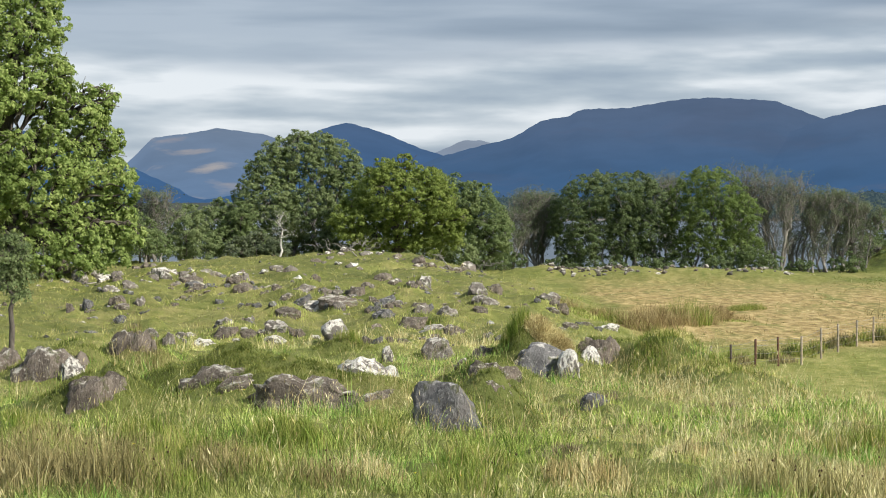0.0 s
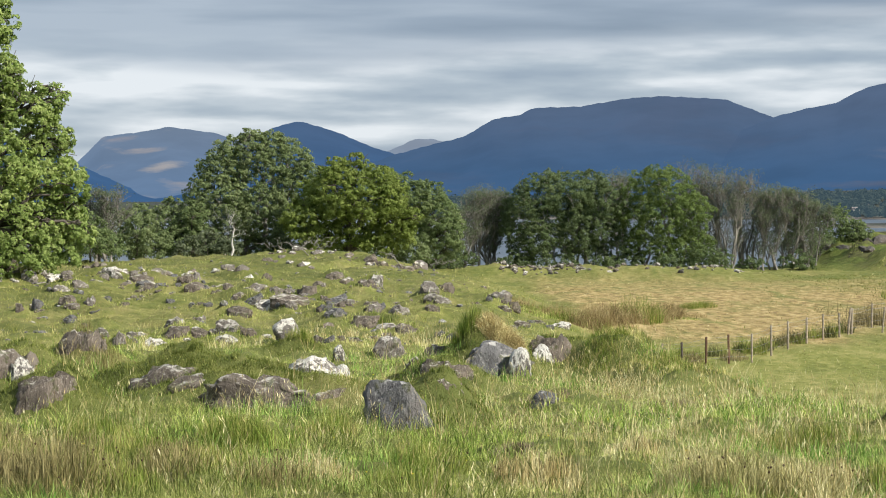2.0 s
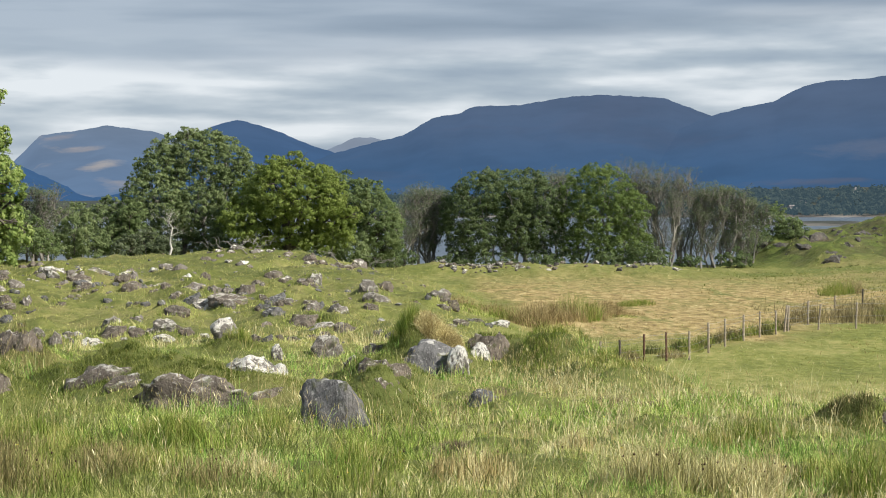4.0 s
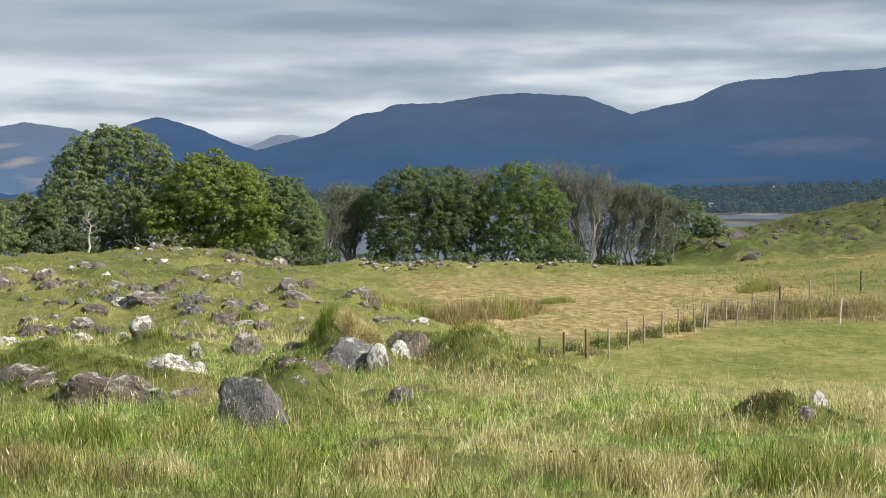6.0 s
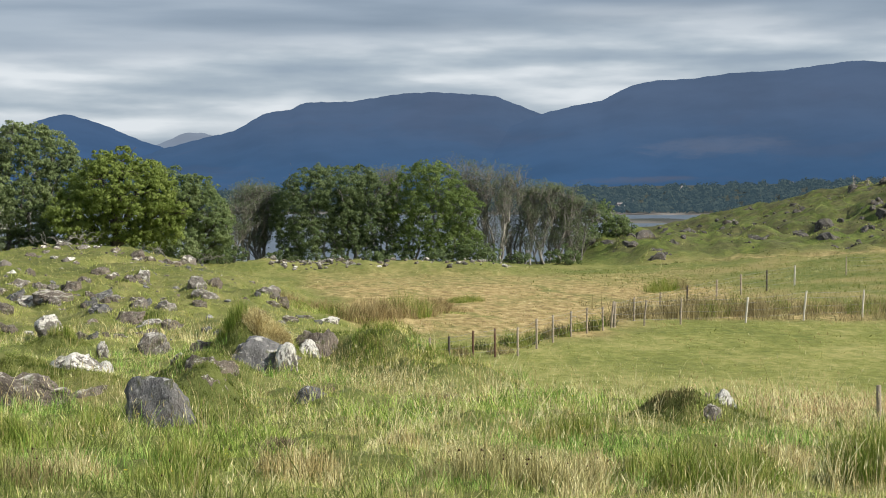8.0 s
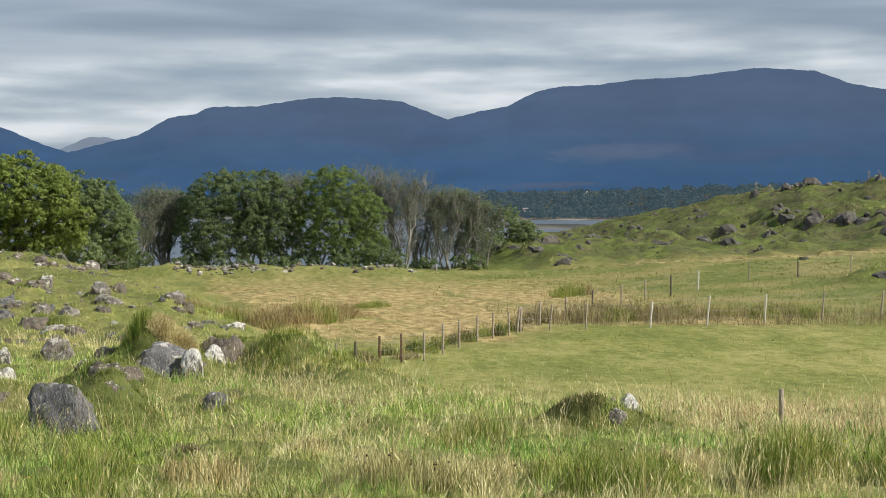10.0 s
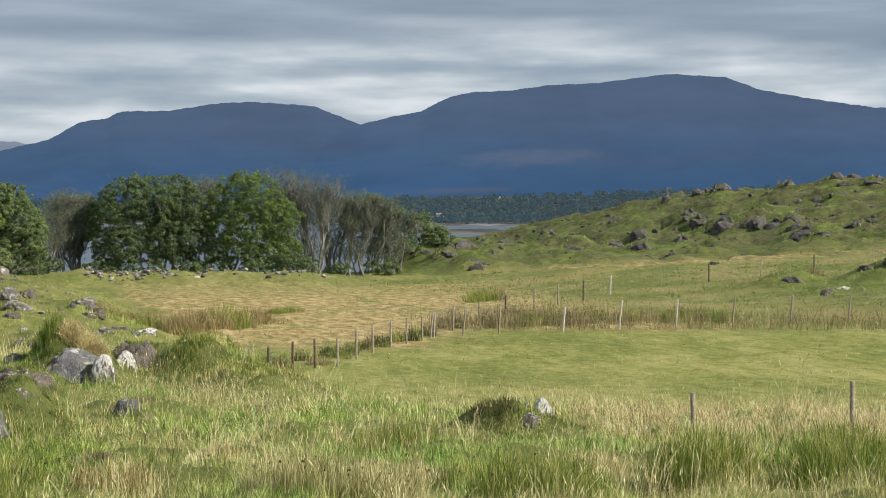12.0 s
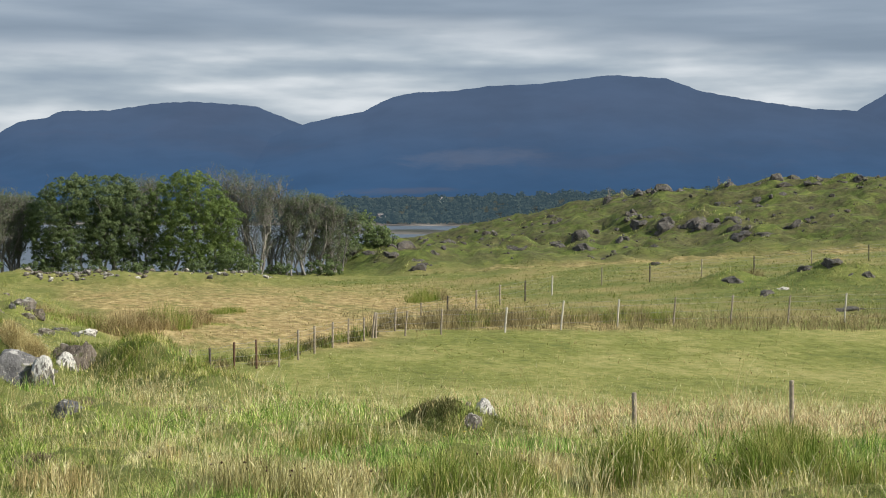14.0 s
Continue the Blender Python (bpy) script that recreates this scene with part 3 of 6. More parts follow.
def turf_bank(x, y):
    u, v = np.clip((x + 25) / GRID, 0, RISE.shape[1] - 1.001), np.clip((y - 25) / GRID, 0, RISE.shape[0] - 1.001)
    i, j = u.astype(int), v.astype(int)
    a, b = u - i, v - j
    return RISE[j, i] * (1 - a) * (1 - b) + RISE[j, i + 1] * a * (1 - b) + RISE[j + 1, i] * (1 - a) * b + RISE[j + 1, i + 1] * a * b


def ground_z(x, y):
    shape = np.shape(x)
    x, y = np.atleast_1d(np.asarray(x, float)), np.atleast_1d(np.asarray(y, float))
    d = np.hypot(x, y)
    field = np.interp(d, (0, 10, 19, 27, 32, 38, 46, 60, 75, 140, 150, 240, 400, 1150, 1215, 5000),
                      (3.65, 2.95, 2.15, 1.76, 1.5, 0.75, 0.0, -0.35, 0.0, 0.0, -0.8, -10, -13, -13, -8.2, -8))
    knoll = np.interp(d, (0, 10, 19, 27, 38, 50, 70, 88, 108, 118, 140, 240, 400, 1150, 1215, 5000),
                      (3.65, 2.95, 2.15, 1.8, 1.38, 1.2, 1.15, 1.3, 2.05, 1.1, 0.0, -10, -13, -13, -8.2, -8))
    hold = smooth(0.207, 0.24, x / (d + 0.1)) * smooth(140, 150, d) * smooth(330, 230, d)
    field = field + (np.maximum(field, -0.3) - field) * hold
    out = smooth(86, 104, d)
    side = np.interp(x, (-26, -16, -9, -6), (0.6, 0.74, 0.95, 1.0))
    knoll = knoll * (1 - smooth(84, 106, d) * smooth(135, 118, d) * (1 - side))
    z = field + (knoll - field) * (smooth(8.5, 2.5, x) * (1 - out) + smooth(8.0, -4.5, x) * out)
    z = z + 0.07 * np.clip(x - 33, 0, 70) * smooth(76, 112, d) * smooth(215, 162, d)
    crest = np.interp(x, (31, 36, 42, 50, 56, 62, 75, 86, 130, 220), (0, 0.05, 0.15, 1.95, 3.2, 4.2, 4.6, 4.6, 4.4, 0))
    z = z + crest * smooth(128, 164, d) * smooth(225, 166, d)
    nose = np.interp(x, (30.5, 31.8, 34, 36.5, 40, 44, 49, 54), (0, 0.5, 1.6, 2.0, 2.0, 1.3, 0.45, 0))
    z = z + nose * np.exp(-((d - 145) / 9.0) ** 2)
    z = z + 0.75 * np.exp(-((d - 121) / 3.0) ** 2) * smooth(3, 6, x) * smooth(27, 20, x)
    shore = np.interp(x, (-600, 200, 320, 540, 700, 1200), (8, 10, 12, 20, 25, 30))
    z = z + shore * smooth(1215, 1520, d)
    z = z + 6.4 * np.exp(-((x - 236) / 42) ** 4 - ((y - 872) / 60) ** 2)
    for mx, my, h, a, b in MOUNDS:
        q = ((x - mx) / (a * 1.15)) ** 2 + ((y - my) / (b * 1.15)) ** 2
        z = z + np.exp(-q ** 1.5) * (0.9 * h + 0.10 * ripple(x, y, 0.55, mx) + 0.06 * ripple(x, y, 0.3, my))
    z = z + turf_bank(x, y)
    lawn = smooth(42, 50, d) * smooth(8, 12, x) * smooth(128, 118, d)
    rough = (1 - 0.8 * lawn) * smooth(300, 200, d)
    z = z + rough * ((0.12 + 0.05 * smooth(26, 34, d)) * ripple(x, y, 5.5, 0.2) * smooth(14, 24, d) + (0.14 + 0.05 * smooth(46, 38, d)) * ripple(x, y, 1.9, 1.1) + 0.07 * ripple(x, y, 0.75, 2.0) * smooth(60, 40, d))
    cut = smooth(8, 11, x) * smooth(36, 30, x) * smooth(66, 72, d) * smooth(120, 114, d)
    z = z + cut * (0.025 * ripple(x * 0.5, y, 1.6, 0.5) + 0.04 * ripple(x, y, 3.3, 1.2))
    hilly = smooth(126, 140, d) * smooth(28, 36, x) * smooth(300, 200, d)
    z = z + hilly * (0.45 * ripple(x, y, 7.0, 0.8) + 0.46 * ripple(x, y, 3.1, 0.1) + 0.26 * ripple(x, y, 1.5, 1.7))
    dyke = smooth(113, 116, d) * smooth(127, 123, d) * smooth(3, 6, x) * smooth(29, 24, x)
    z = z + dyke * (0.22 * ripple(x, y, 3.4, 0.6) + 0.14 * ripple(x, y, 1.5, 1.3))
    stony = smooth(46, 56, d) * smooth(120, 110, d) * smooth(7, 3, x)
    z = z + stony * (0.20 * ripple(x, y, 6.5, 0.5) + 0.20 * ripple(x, y, 2.6, 1.9) + 0.11 * ripple(x, y, 1.2, 0.4))
    return z.reshape(shape)
# terrain end


def gz(x, y):
    return float(ground_z(x, y))


def build_ground():
    bearings = np.radians(np.concatenate([np.arange(-20, 36, 0.28), np.arange(38, 338, 5)]))
    dist = np.concatenate([[0.001, 0.5], np.geomspace(2.0, 15, 40)[:-1], np.geomspace(15, 200, 400)[:-1], np.geomspace(200, 4800, 80)])
    B, D = np.meshgrid(bearings, dist)
    x, y = D * np.sin(B), D * np.cos(B)
    z = ground_z(x, y)
    nb = len(bearings)
    i, j = np.meshgrid(np.arange(len(dist) - 1), np.arange(nb), indexing="ij")
    k = (j + 1) % nb
    q = np.stack([i * nb + j, (i + 1) * nb + j, (i + 1) * nb + k, i * nb + k], -1).reshape(-1, 4)[:, ::-1]
    geo = Geo().add(np.stack([x, y, z], -1).reshape(-1, 3), q)
    me = geo.mesh("ground", GROUND)
    d = D.ravel()
    x, y = x.ravel(), y.ravel()
    edge = 1.6 * ripple(x, y, 9, 0.4)
    meadow = smooth(6.5, 9.5, x + edge) * smooth(64, 70, d + edge) * smooth(121, 114, d + edge)
    fence = smooth(1.5, -1.5, (x - 14.7) * 0.72 - (y - 59.5) * 0.28 + edge * 0.2)
    fence2 = smooth(34, 29, x + edge) * smooth(74, 78, d)
    hay = meadow * np.maximum(fence, fence2)
    hay = hay * (0.6 + 0.4 * smooth(112, 98, d + edge))
    hay = np.maximum(hay, 0.9 * np.exp(-((d - 131 - 0.25 * edge) / 2.2) ** 2) * smooth(35, 42, x))
    moor = smooth(26, 31, x) * smooth(80, 86, d) * smooth(132, 126, d)
    moor = np.maximum(moor, 0.75 * smooth(120, 128, d) * smooth(300, 250, d) * smooth(30, 35, x) * 0.5)
    lawn = smooth(40, 46, d) * smooth(8.5, 10.5, x) * smooth(80.5, 79, d + 0.2 * edge) * (1 - np.maximum(hay, 0))
    far = smooth(300, 800, d)
    zz = z.ravel()
    shore = smooth(LAKE + 2.0, LAKE + 0.6, zz) * smooth(600, 800, d) * smooth(1400, 1300, d)
    hill = smooth(130, 138, d) * smooth(320, 280, d) * smooth(29, 33, x)
    hill = np.maximum(hill, 0.75 * smooth(38, 47, x + edge) * smooth(86, 90, d) * smooth(116, 106, d))
    heath = np.maximum(smooth(128, 140, d) * smooth(300, 260, d) * smooth(31, 35, x), 0.4 * smooth(48, 56, d) * smooth(121, 112, d) * smooth(7, 3, x))
    for name, val in (("hay", hay), ("moor", moor), ("lawn", lawn), ("far", far), ("heath", heath), ("hill", hill), ("shore", shore), ("thatch_shade", 0.5 * smooth(52, 44, d) * (1 - smooth(40, 46, d) * smooth(8.5, 10.5, x)))):
        at = me.attributes.new(name, "FLOAT", "POINT")
        at.data.foreach_set("value", np.ascontiguousarray(val, np.float32))
    tagged(new("ground", me), "rough green pasture with mown hay meadow and grassy hill", "ground", kind="structure")


build_ground()


def build_lake():
    a = np.linspace(0, 2 * math.pi, 65)[:-1]
    rings = [np.stack([r * np.sin(a), r * np.cos(a), np.full(64, LAKE)], -1) for r in (180, 500, 900, 1500)]
    j = np.arange(64)
    k = (j + 1) % 64
    faces = np.concatenate([np.stack([r * 64 + k, r * 64 + j, (r + 1) * 64 + j, (r + 1) * 64 + k], -1) for r in range(3)])[:, ::-1]
    geo = Geo().add(np.concatenate(rings), faces)
    tagged(new("water", geo.mesh("water", WATER)), "calm grey lake beyond the trees", "lake", kind="structure")


build_lake()

# ---------------------------------------------------------------- mountains


def mountain(label, d, ridge, material, foot=0.0, seed=0, rugged=1.0):
    """A far ridge: summits as (bearing, thousandths of its distance above the eye)."""
    rng = np.random.RandomState(seed)
    b = np.array([r[0] for r in ridge], float)
    h = EYE + d * np.array([r[1] for r in ridge], float) / 1000
    n = int((b[-1] - b[0]) / 0.08)
    bb = np.linspace(b[0], b[-1], n)
    top = np.interp(bb, b, h)
    w = np.exp(-np.linspace(-3.5, 3.5, 9) ** 2)
    top = np.convolve(np.pad(top, 4, mode="edge"), w / w.sum(), "valid")[:n]
    ph = rng.rand(6) * 6.28
    teeth = 0.45 * rugged * (1.1 * np.sin(bb * 9 + ph[0]) + 0.8 * np.sin(bb * 17 + ph[1]) + 0.5 * np.sin(bb * 37 + ph[2]) + 0.4 * np.sin(bb * 61 + ph[4]))
    rows = np.linspace(0, 1, 26)
    verts = []
    for s in rows:
        dd = d - 900 * (1 - s)
        fold = np.sin(bb * 1.3 + ph[3] + 5.2 * s) * 0.6 + np.sin(bb * 2.9 + ph[4] - 6.5 * s) * 0.4 + np.sin(bb * 5.1 + ph[5] + 9 * s) * 0.25
        z = -12 + (top + 12) * (s ** 1.25) + teeth * s ** 9 + rugged * 5 * fold * math.sin(math.pi * s)
        verts.append(np.stack([dd * np.sin(np.radians(bb)), dd * np.cos(np.radians(bb)), z], -1))
    back = np.stack([(d + 60) * np.sin(np.radians(bb)), (d + 60) * np.cos(np.radians(bb)), np.full(n, -20.0)], -1)
    verts.append(back)
    m = len(verts)
    i, j = np.meshgrid(np.arange(m - 1), np.arange(n - 1), indexing="ij")
    q = np.stack([i * n + j, i * n + j + 1, (i + 1) * n + j + 1, (i + 1) * n + j], -1).reshape(-1, 4)
    geo = Geo().add(np.concatenate(verts), q)
    tagged(new("mountain", geo.mesh("mountain", material)), label, "mountain", kind="structure")


# BLUE_LEFT carries sun patches and BLUE_DEEP cloud shade, both in the colour.
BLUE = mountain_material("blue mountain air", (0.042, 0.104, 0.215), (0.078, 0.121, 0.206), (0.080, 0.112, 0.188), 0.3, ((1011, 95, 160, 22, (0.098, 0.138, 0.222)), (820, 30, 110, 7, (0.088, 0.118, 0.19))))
BLUE_LEFT = mountain_material("mountain air with painted sun", (0.120, 0.195, 0.320), (0.155, 0.210, 0.300), (0.31, 0.31, 0.34), 0.9, ((-515, 78, 50, 14, (0.38, 0.36, 0.36)), (-590, 118, 60, 10, (0.32, 0.31, 0.33)), (-660, 150, 40, 10, (0.25, 0.255, 0.30))))
BLUE_DEEP = mountain_material("mountain air with painted shade", (0.042, 0.110, 0.240), (0.062, 0.112, 0.210), (0.10, 0.13, 0.2), 0.2)
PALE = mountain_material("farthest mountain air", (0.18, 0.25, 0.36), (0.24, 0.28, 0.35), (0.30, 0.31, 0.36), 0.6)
mountain("blue hazy far mountain with painted sunlit patches", 4500, ((-24, 12), (-14, 6), (-10.34, 14), (-9.9, 20), (-9.11, 34), (-7.8, 37), (-7.1, 39.5), (-5.6, 36), (-4.0, 26), (0, 10)), BLUE_LEFT, seed=1)
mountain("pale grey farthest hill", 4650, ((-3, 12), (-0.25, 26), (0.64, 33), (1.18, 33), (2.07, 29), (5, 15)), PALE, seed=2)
mountain("blue mountain with cloud shade in its colour", 4300, ((-8, 4), (-5.95, 17), (-4.0, 38), (-3.29, 42), (-2.93, 42.5), (-1.86, 37), (-0.79, 29), (0.29, 23), (3, 8)), BLUE_DEEP, seed=3)
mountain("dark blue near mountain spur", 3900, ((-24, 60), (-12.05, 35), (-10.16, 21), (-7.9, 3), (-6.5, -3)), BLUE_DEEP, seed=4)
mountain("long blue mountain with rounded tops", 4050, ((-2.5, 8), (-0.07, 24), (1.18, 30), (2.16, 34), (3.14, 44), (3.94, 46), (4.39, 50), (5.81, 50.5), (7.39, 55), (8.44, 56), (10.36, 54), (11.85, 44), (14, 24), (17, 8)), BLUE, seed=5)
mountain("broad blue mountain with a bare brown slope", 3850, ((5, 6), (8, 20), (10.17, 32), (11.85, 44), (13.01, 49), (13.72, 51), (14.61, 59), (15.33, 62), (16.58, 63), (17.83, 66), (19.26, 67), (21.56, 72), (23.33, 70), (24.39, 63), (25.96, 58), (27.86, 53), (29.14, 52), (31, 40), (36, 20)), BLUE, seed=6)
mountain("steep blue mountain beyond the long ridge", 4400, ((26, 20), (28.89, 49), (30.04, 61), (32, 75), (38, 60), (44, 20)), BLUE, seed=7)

# ---------------------------------------------------------------- trees


def leaves(rng, centres, radii, share, size, flat=0.8):
    """Small leaf quads in shells round the lobes of a crown."""
    pick = rng.choice(len(centres), share, p=(radii ** 2) / (radii ** 2).sum())
    u = rng.normal(size=(share, 3))
    u /= np.linalg.norm(u, axis=1)[:, None]
    u[:, 2] = np.where(u[:, 2] < -0.35, -u[:, 2] * 0.6, u[:, 2])
    rad = radii[pick] * (0.5 + 0.62 * rng.rand(share) ** 0.75)
    c = centres[pick] + u * rad[:, None] * np.array([1, 1, flat])
    nrm = u * 1.0 + rng.normal(size=(share, 3)) * 0.4 + np.array([0, 0, 0.35])
    nrm /= np.linalg.norm(nrm, axis=1)[:, None]
    a = np.cross(nrm, rng.normal(size=(share, 3)))
    a /= np.linalg.norm(a, axis=1)[:, None] + 1e-9
    b = np.cross(nrm, a)
    s = size * (0.6 + 0.8 * rng.rand(share))[:, None]
    v = np.stack([c - a * s * 0.9, c + a * s * 0.9 - b * s * 0.35, c + b * s * 0.9 + nrm * s * 0.25], 1)
    f = np.arange(share * 3).reshape(-1, 3)
    return v.reshape(-1, 3), f


def limb_line(rng, a, b, steps=6, wander=0.12):
    a, b = np.asarray(a, float), np.asarray(b, float)
    s = np.linspace(0, 1, steps)[:, None]
    p = a + (b - a) * s
    p[:, 2] += np.linalg.norm(b - a) * 0.12 * np.sin(s[:, 0] * math.pi)
    off = rng.normal(size=(steps, 3)) * np.linalg.norm(b - a) * wander * 0.4
    off[0] = off[-1] = 0
    return p + off


def tree(label, x, y, height, width, leaf, bark, amount, size, seed, clear=0.18, stems=1, lobes=46, twigs=0, top_heavy=0.0, depth=0.8, group="", name="tree", category="tree", taper=0.0, sink=0.0, clump=1.0):
    """A tree: trunk and limbs that reach into the lobes of a crown of many small leaves."""
    rng = np.random.RandomState(seed)
    base = gz(x, y) - 0.05 - sink
    ob = thing(name, x, y, base, label, category, group)
    bottom = clear * height
    ch = height - bottom
    # lobes fill the envelope, most of them near its surface
    cs, rs = [], []
    while len(cs) < lobes:
        u = rng.rand() ** 0.9
        ang = rng.rand() * 6.283
        prof = math.sqrt(max(0.0, 1 - (2 * u - 1) ** 2)) if taper == 0 else (1 - u) ** taper * min(1, u * 5 + 0.45)
        prof = max(prof, 0.75 * (1 - u) ** 0.5)
        rad = (0.2 + 0.8 * math.sqrt(rng.rand())) * prof * width / 2 * (0.86 + 0.2 * math.sin(2 * ang + seed))
        r = width * (0.125 + 0.10 * rng.rand()) * (1.15 - 0.4 * u) * (46 / max(lobes, 46)) ** 0.3 * clump * (1 if clump == 1 else 0.6 + 0.8 * rng.rand())
        rad = max(0, rad - r * 0.6)
        cs.append((rad * math.cos(ang), depth * rad * math.sin(ang), bottom + r * 0.4 + u * (ch - r * 1.25)))
        rs.append(r)
    cs, rs = np.array(cs), np.array(rs)
    wood = Geo()
    tr = max(0.06, height * 0.022)
    tips = []
    for s in range(stems):
        lean = (rng.rand(2) - 0.5) * (0.06 * height if stems == 1 else 0.42 * width)
        fx, fy = (0, 0) if stems == 1 else (rng.rand(2) - 0.5) * width * 0.3
        topp = (fx + lean[0], fy + lean[1] * 0.6, bottom + ch * (0.5 + 0.2 * rng.rand()))
        line = limb_line(rng, (fx, fy, -0.15), topp, 9, 0.07)
        rr = tr * (1 if stems == 1 else 0.6) * np.linspace(1.15, 0.25, 9)
        rr[0] *= 1.35
        tube(wood, line, rr, 8)
        tips.append(line)
    trunk = part("trunk", wood.mesh("trunk", bark), ob)
    spray = Geo()
    for which, (c, r) in enumerate(zip(cs[:64], rs[:64])):
        limbs = Geo() if which < 9 else spray
        line = tips[rng.randint(len(tips))]
        want = min(max((c[2] - 0.45 * math.hypot(c[0], c[1])) / max(line[-1][2], 0.1), 0.12), 0.95)
        k = want * (len(line) - 1)
        a = line[int(k)] + (line[min(int(k) + 1, len(line) - 1)] - line[int(k)]) * (k % 1)
        p = limb_line(rng, a, c, 6)
        tube(limbs, p, tr * 0.28 * np.linspace(1, 0.2, 6), 5)
        for _ in range(twigs):
            e = c + (rng.rand(3) - 0.5) * 2.0 * r * np.array([1, 1, 0.9]) + np.array([0, 0, r * 0.6])
            tube(limbs, limb_line(rng, p[rng.randint(3, 6)], e, 4, 0.2), max(tr * 0.11, 0.008) * np.linspace(1, 0.4, 4), 3)
        if which < 9:
            part("limb", limbs.mesh("limb", bark), ob)
    tagged(part("branchwork", spray.mesh("branchwork", bark), ob), kind="stuff")
    if amount:
        v, f = leaves(rng, cs, rs, amount, size)
        part("crown", Geo().add(v, f).mesh("crown", leaf, False), ob)
    return ob


def sprays(rng, lobes, spacing, each, size, inner=0.25, droop=0.15):
    """Leaf sprays over the lobes of a crown: small domes of leaves, full on top and open beneath. lobes: rows of x, y, z, radius."""
    cs, us, rs = [], [], []
    for k, (lx, ly, lz, r) in enumerate(lobes):
        n = int(4 * math.pi * r * r / spacing ** 2 * 1.15) + 6
        u = rng.normal(size=(n, 3))
        u /= np.linalg.norm(u, axis=1)[:, None]
        u = u[u[:, 2] > -0.75]
        deep = np.where(rng.rand(len(u)) < inner, 0.45 + 0.4 * rng.rand(len(u)), 0.86 + 0.2 * rng.rand(len(u)))
        lump = 1 + 0.10 * np.sin(u[:, 0] * 5 + k) * np.cos(u[:, 2] * 6 + 2 * k) + 0.06 * np.sin(u[:, 1] * 9 + u[:, 2] * 7)
        p = np.array([lx, ly, lz]) + u * (r * deep * lump)[:, None] * (1, 1, 0.94)
        hid = np.zeros(len(p), bool)
        for j, (ox, oy, oz, q) in enumerate(lobes):
            if j != k:
                hid |= np.linalg.norm(p - (ox, oy, oz), axis=1) < q * 0.72
        hid &= rng.rand(len(p)) < 0.85
        cs.append(p[~hid])
        us.append(u[~hid])
        rs.append(np.full(len(p[~hid]), min(1.0, 0.55 + r / 3)))
    c, u, rs = np.concatenate(cs), np.concatenate(us), np.concatenate(rs)
    keep = c[:, 2] > 0.15
    c, u, rs = c[keep], u[keep], rs[keep]
    n = len(c)
    rad = spacing * (0.42 + 0.34 * rng.rand(n)) * rs
    m = n * each
    c, u, rad = np.repeat(c, each, 0), np.repeat(u, each, 0), np.repeat(rad, each)
    w = rng.normal(size=(m, 3)) + u * 0.9 + (0, 0, 0.75)
    w /= np.linalg.norm(w, axis=1)[:, None]
    p = c + w * (rad * (0.5 + 0.6 * rng.rand(m)))[:, None] * (1.15, 1.15, 0.85)
    p[:, 2] -= droop * rad * rng.rand(m)
    nrm = w + rng.normal(size=(m, 3)) * 0.33
    nrm /= np.linalg.norm(nrm, axis=1)[:, None]
    e = np.cross(nrm, rng.normal(size=(m, 3)))
    e /= np.linalg.norm(e, axis=1)[:, None] + 1e-9
    g = np.cross(nrm, e)
    t = size * (0.6 + 0.8 * rng.rand(m))[:, None]
    v = np.stack([p - e * t, p - g * t * 0.55, p + e * t, p + g * t * 0.55], 1)
    return v.reshape(-1, 3), np.arange(m * 4).reshape(-1, 4)


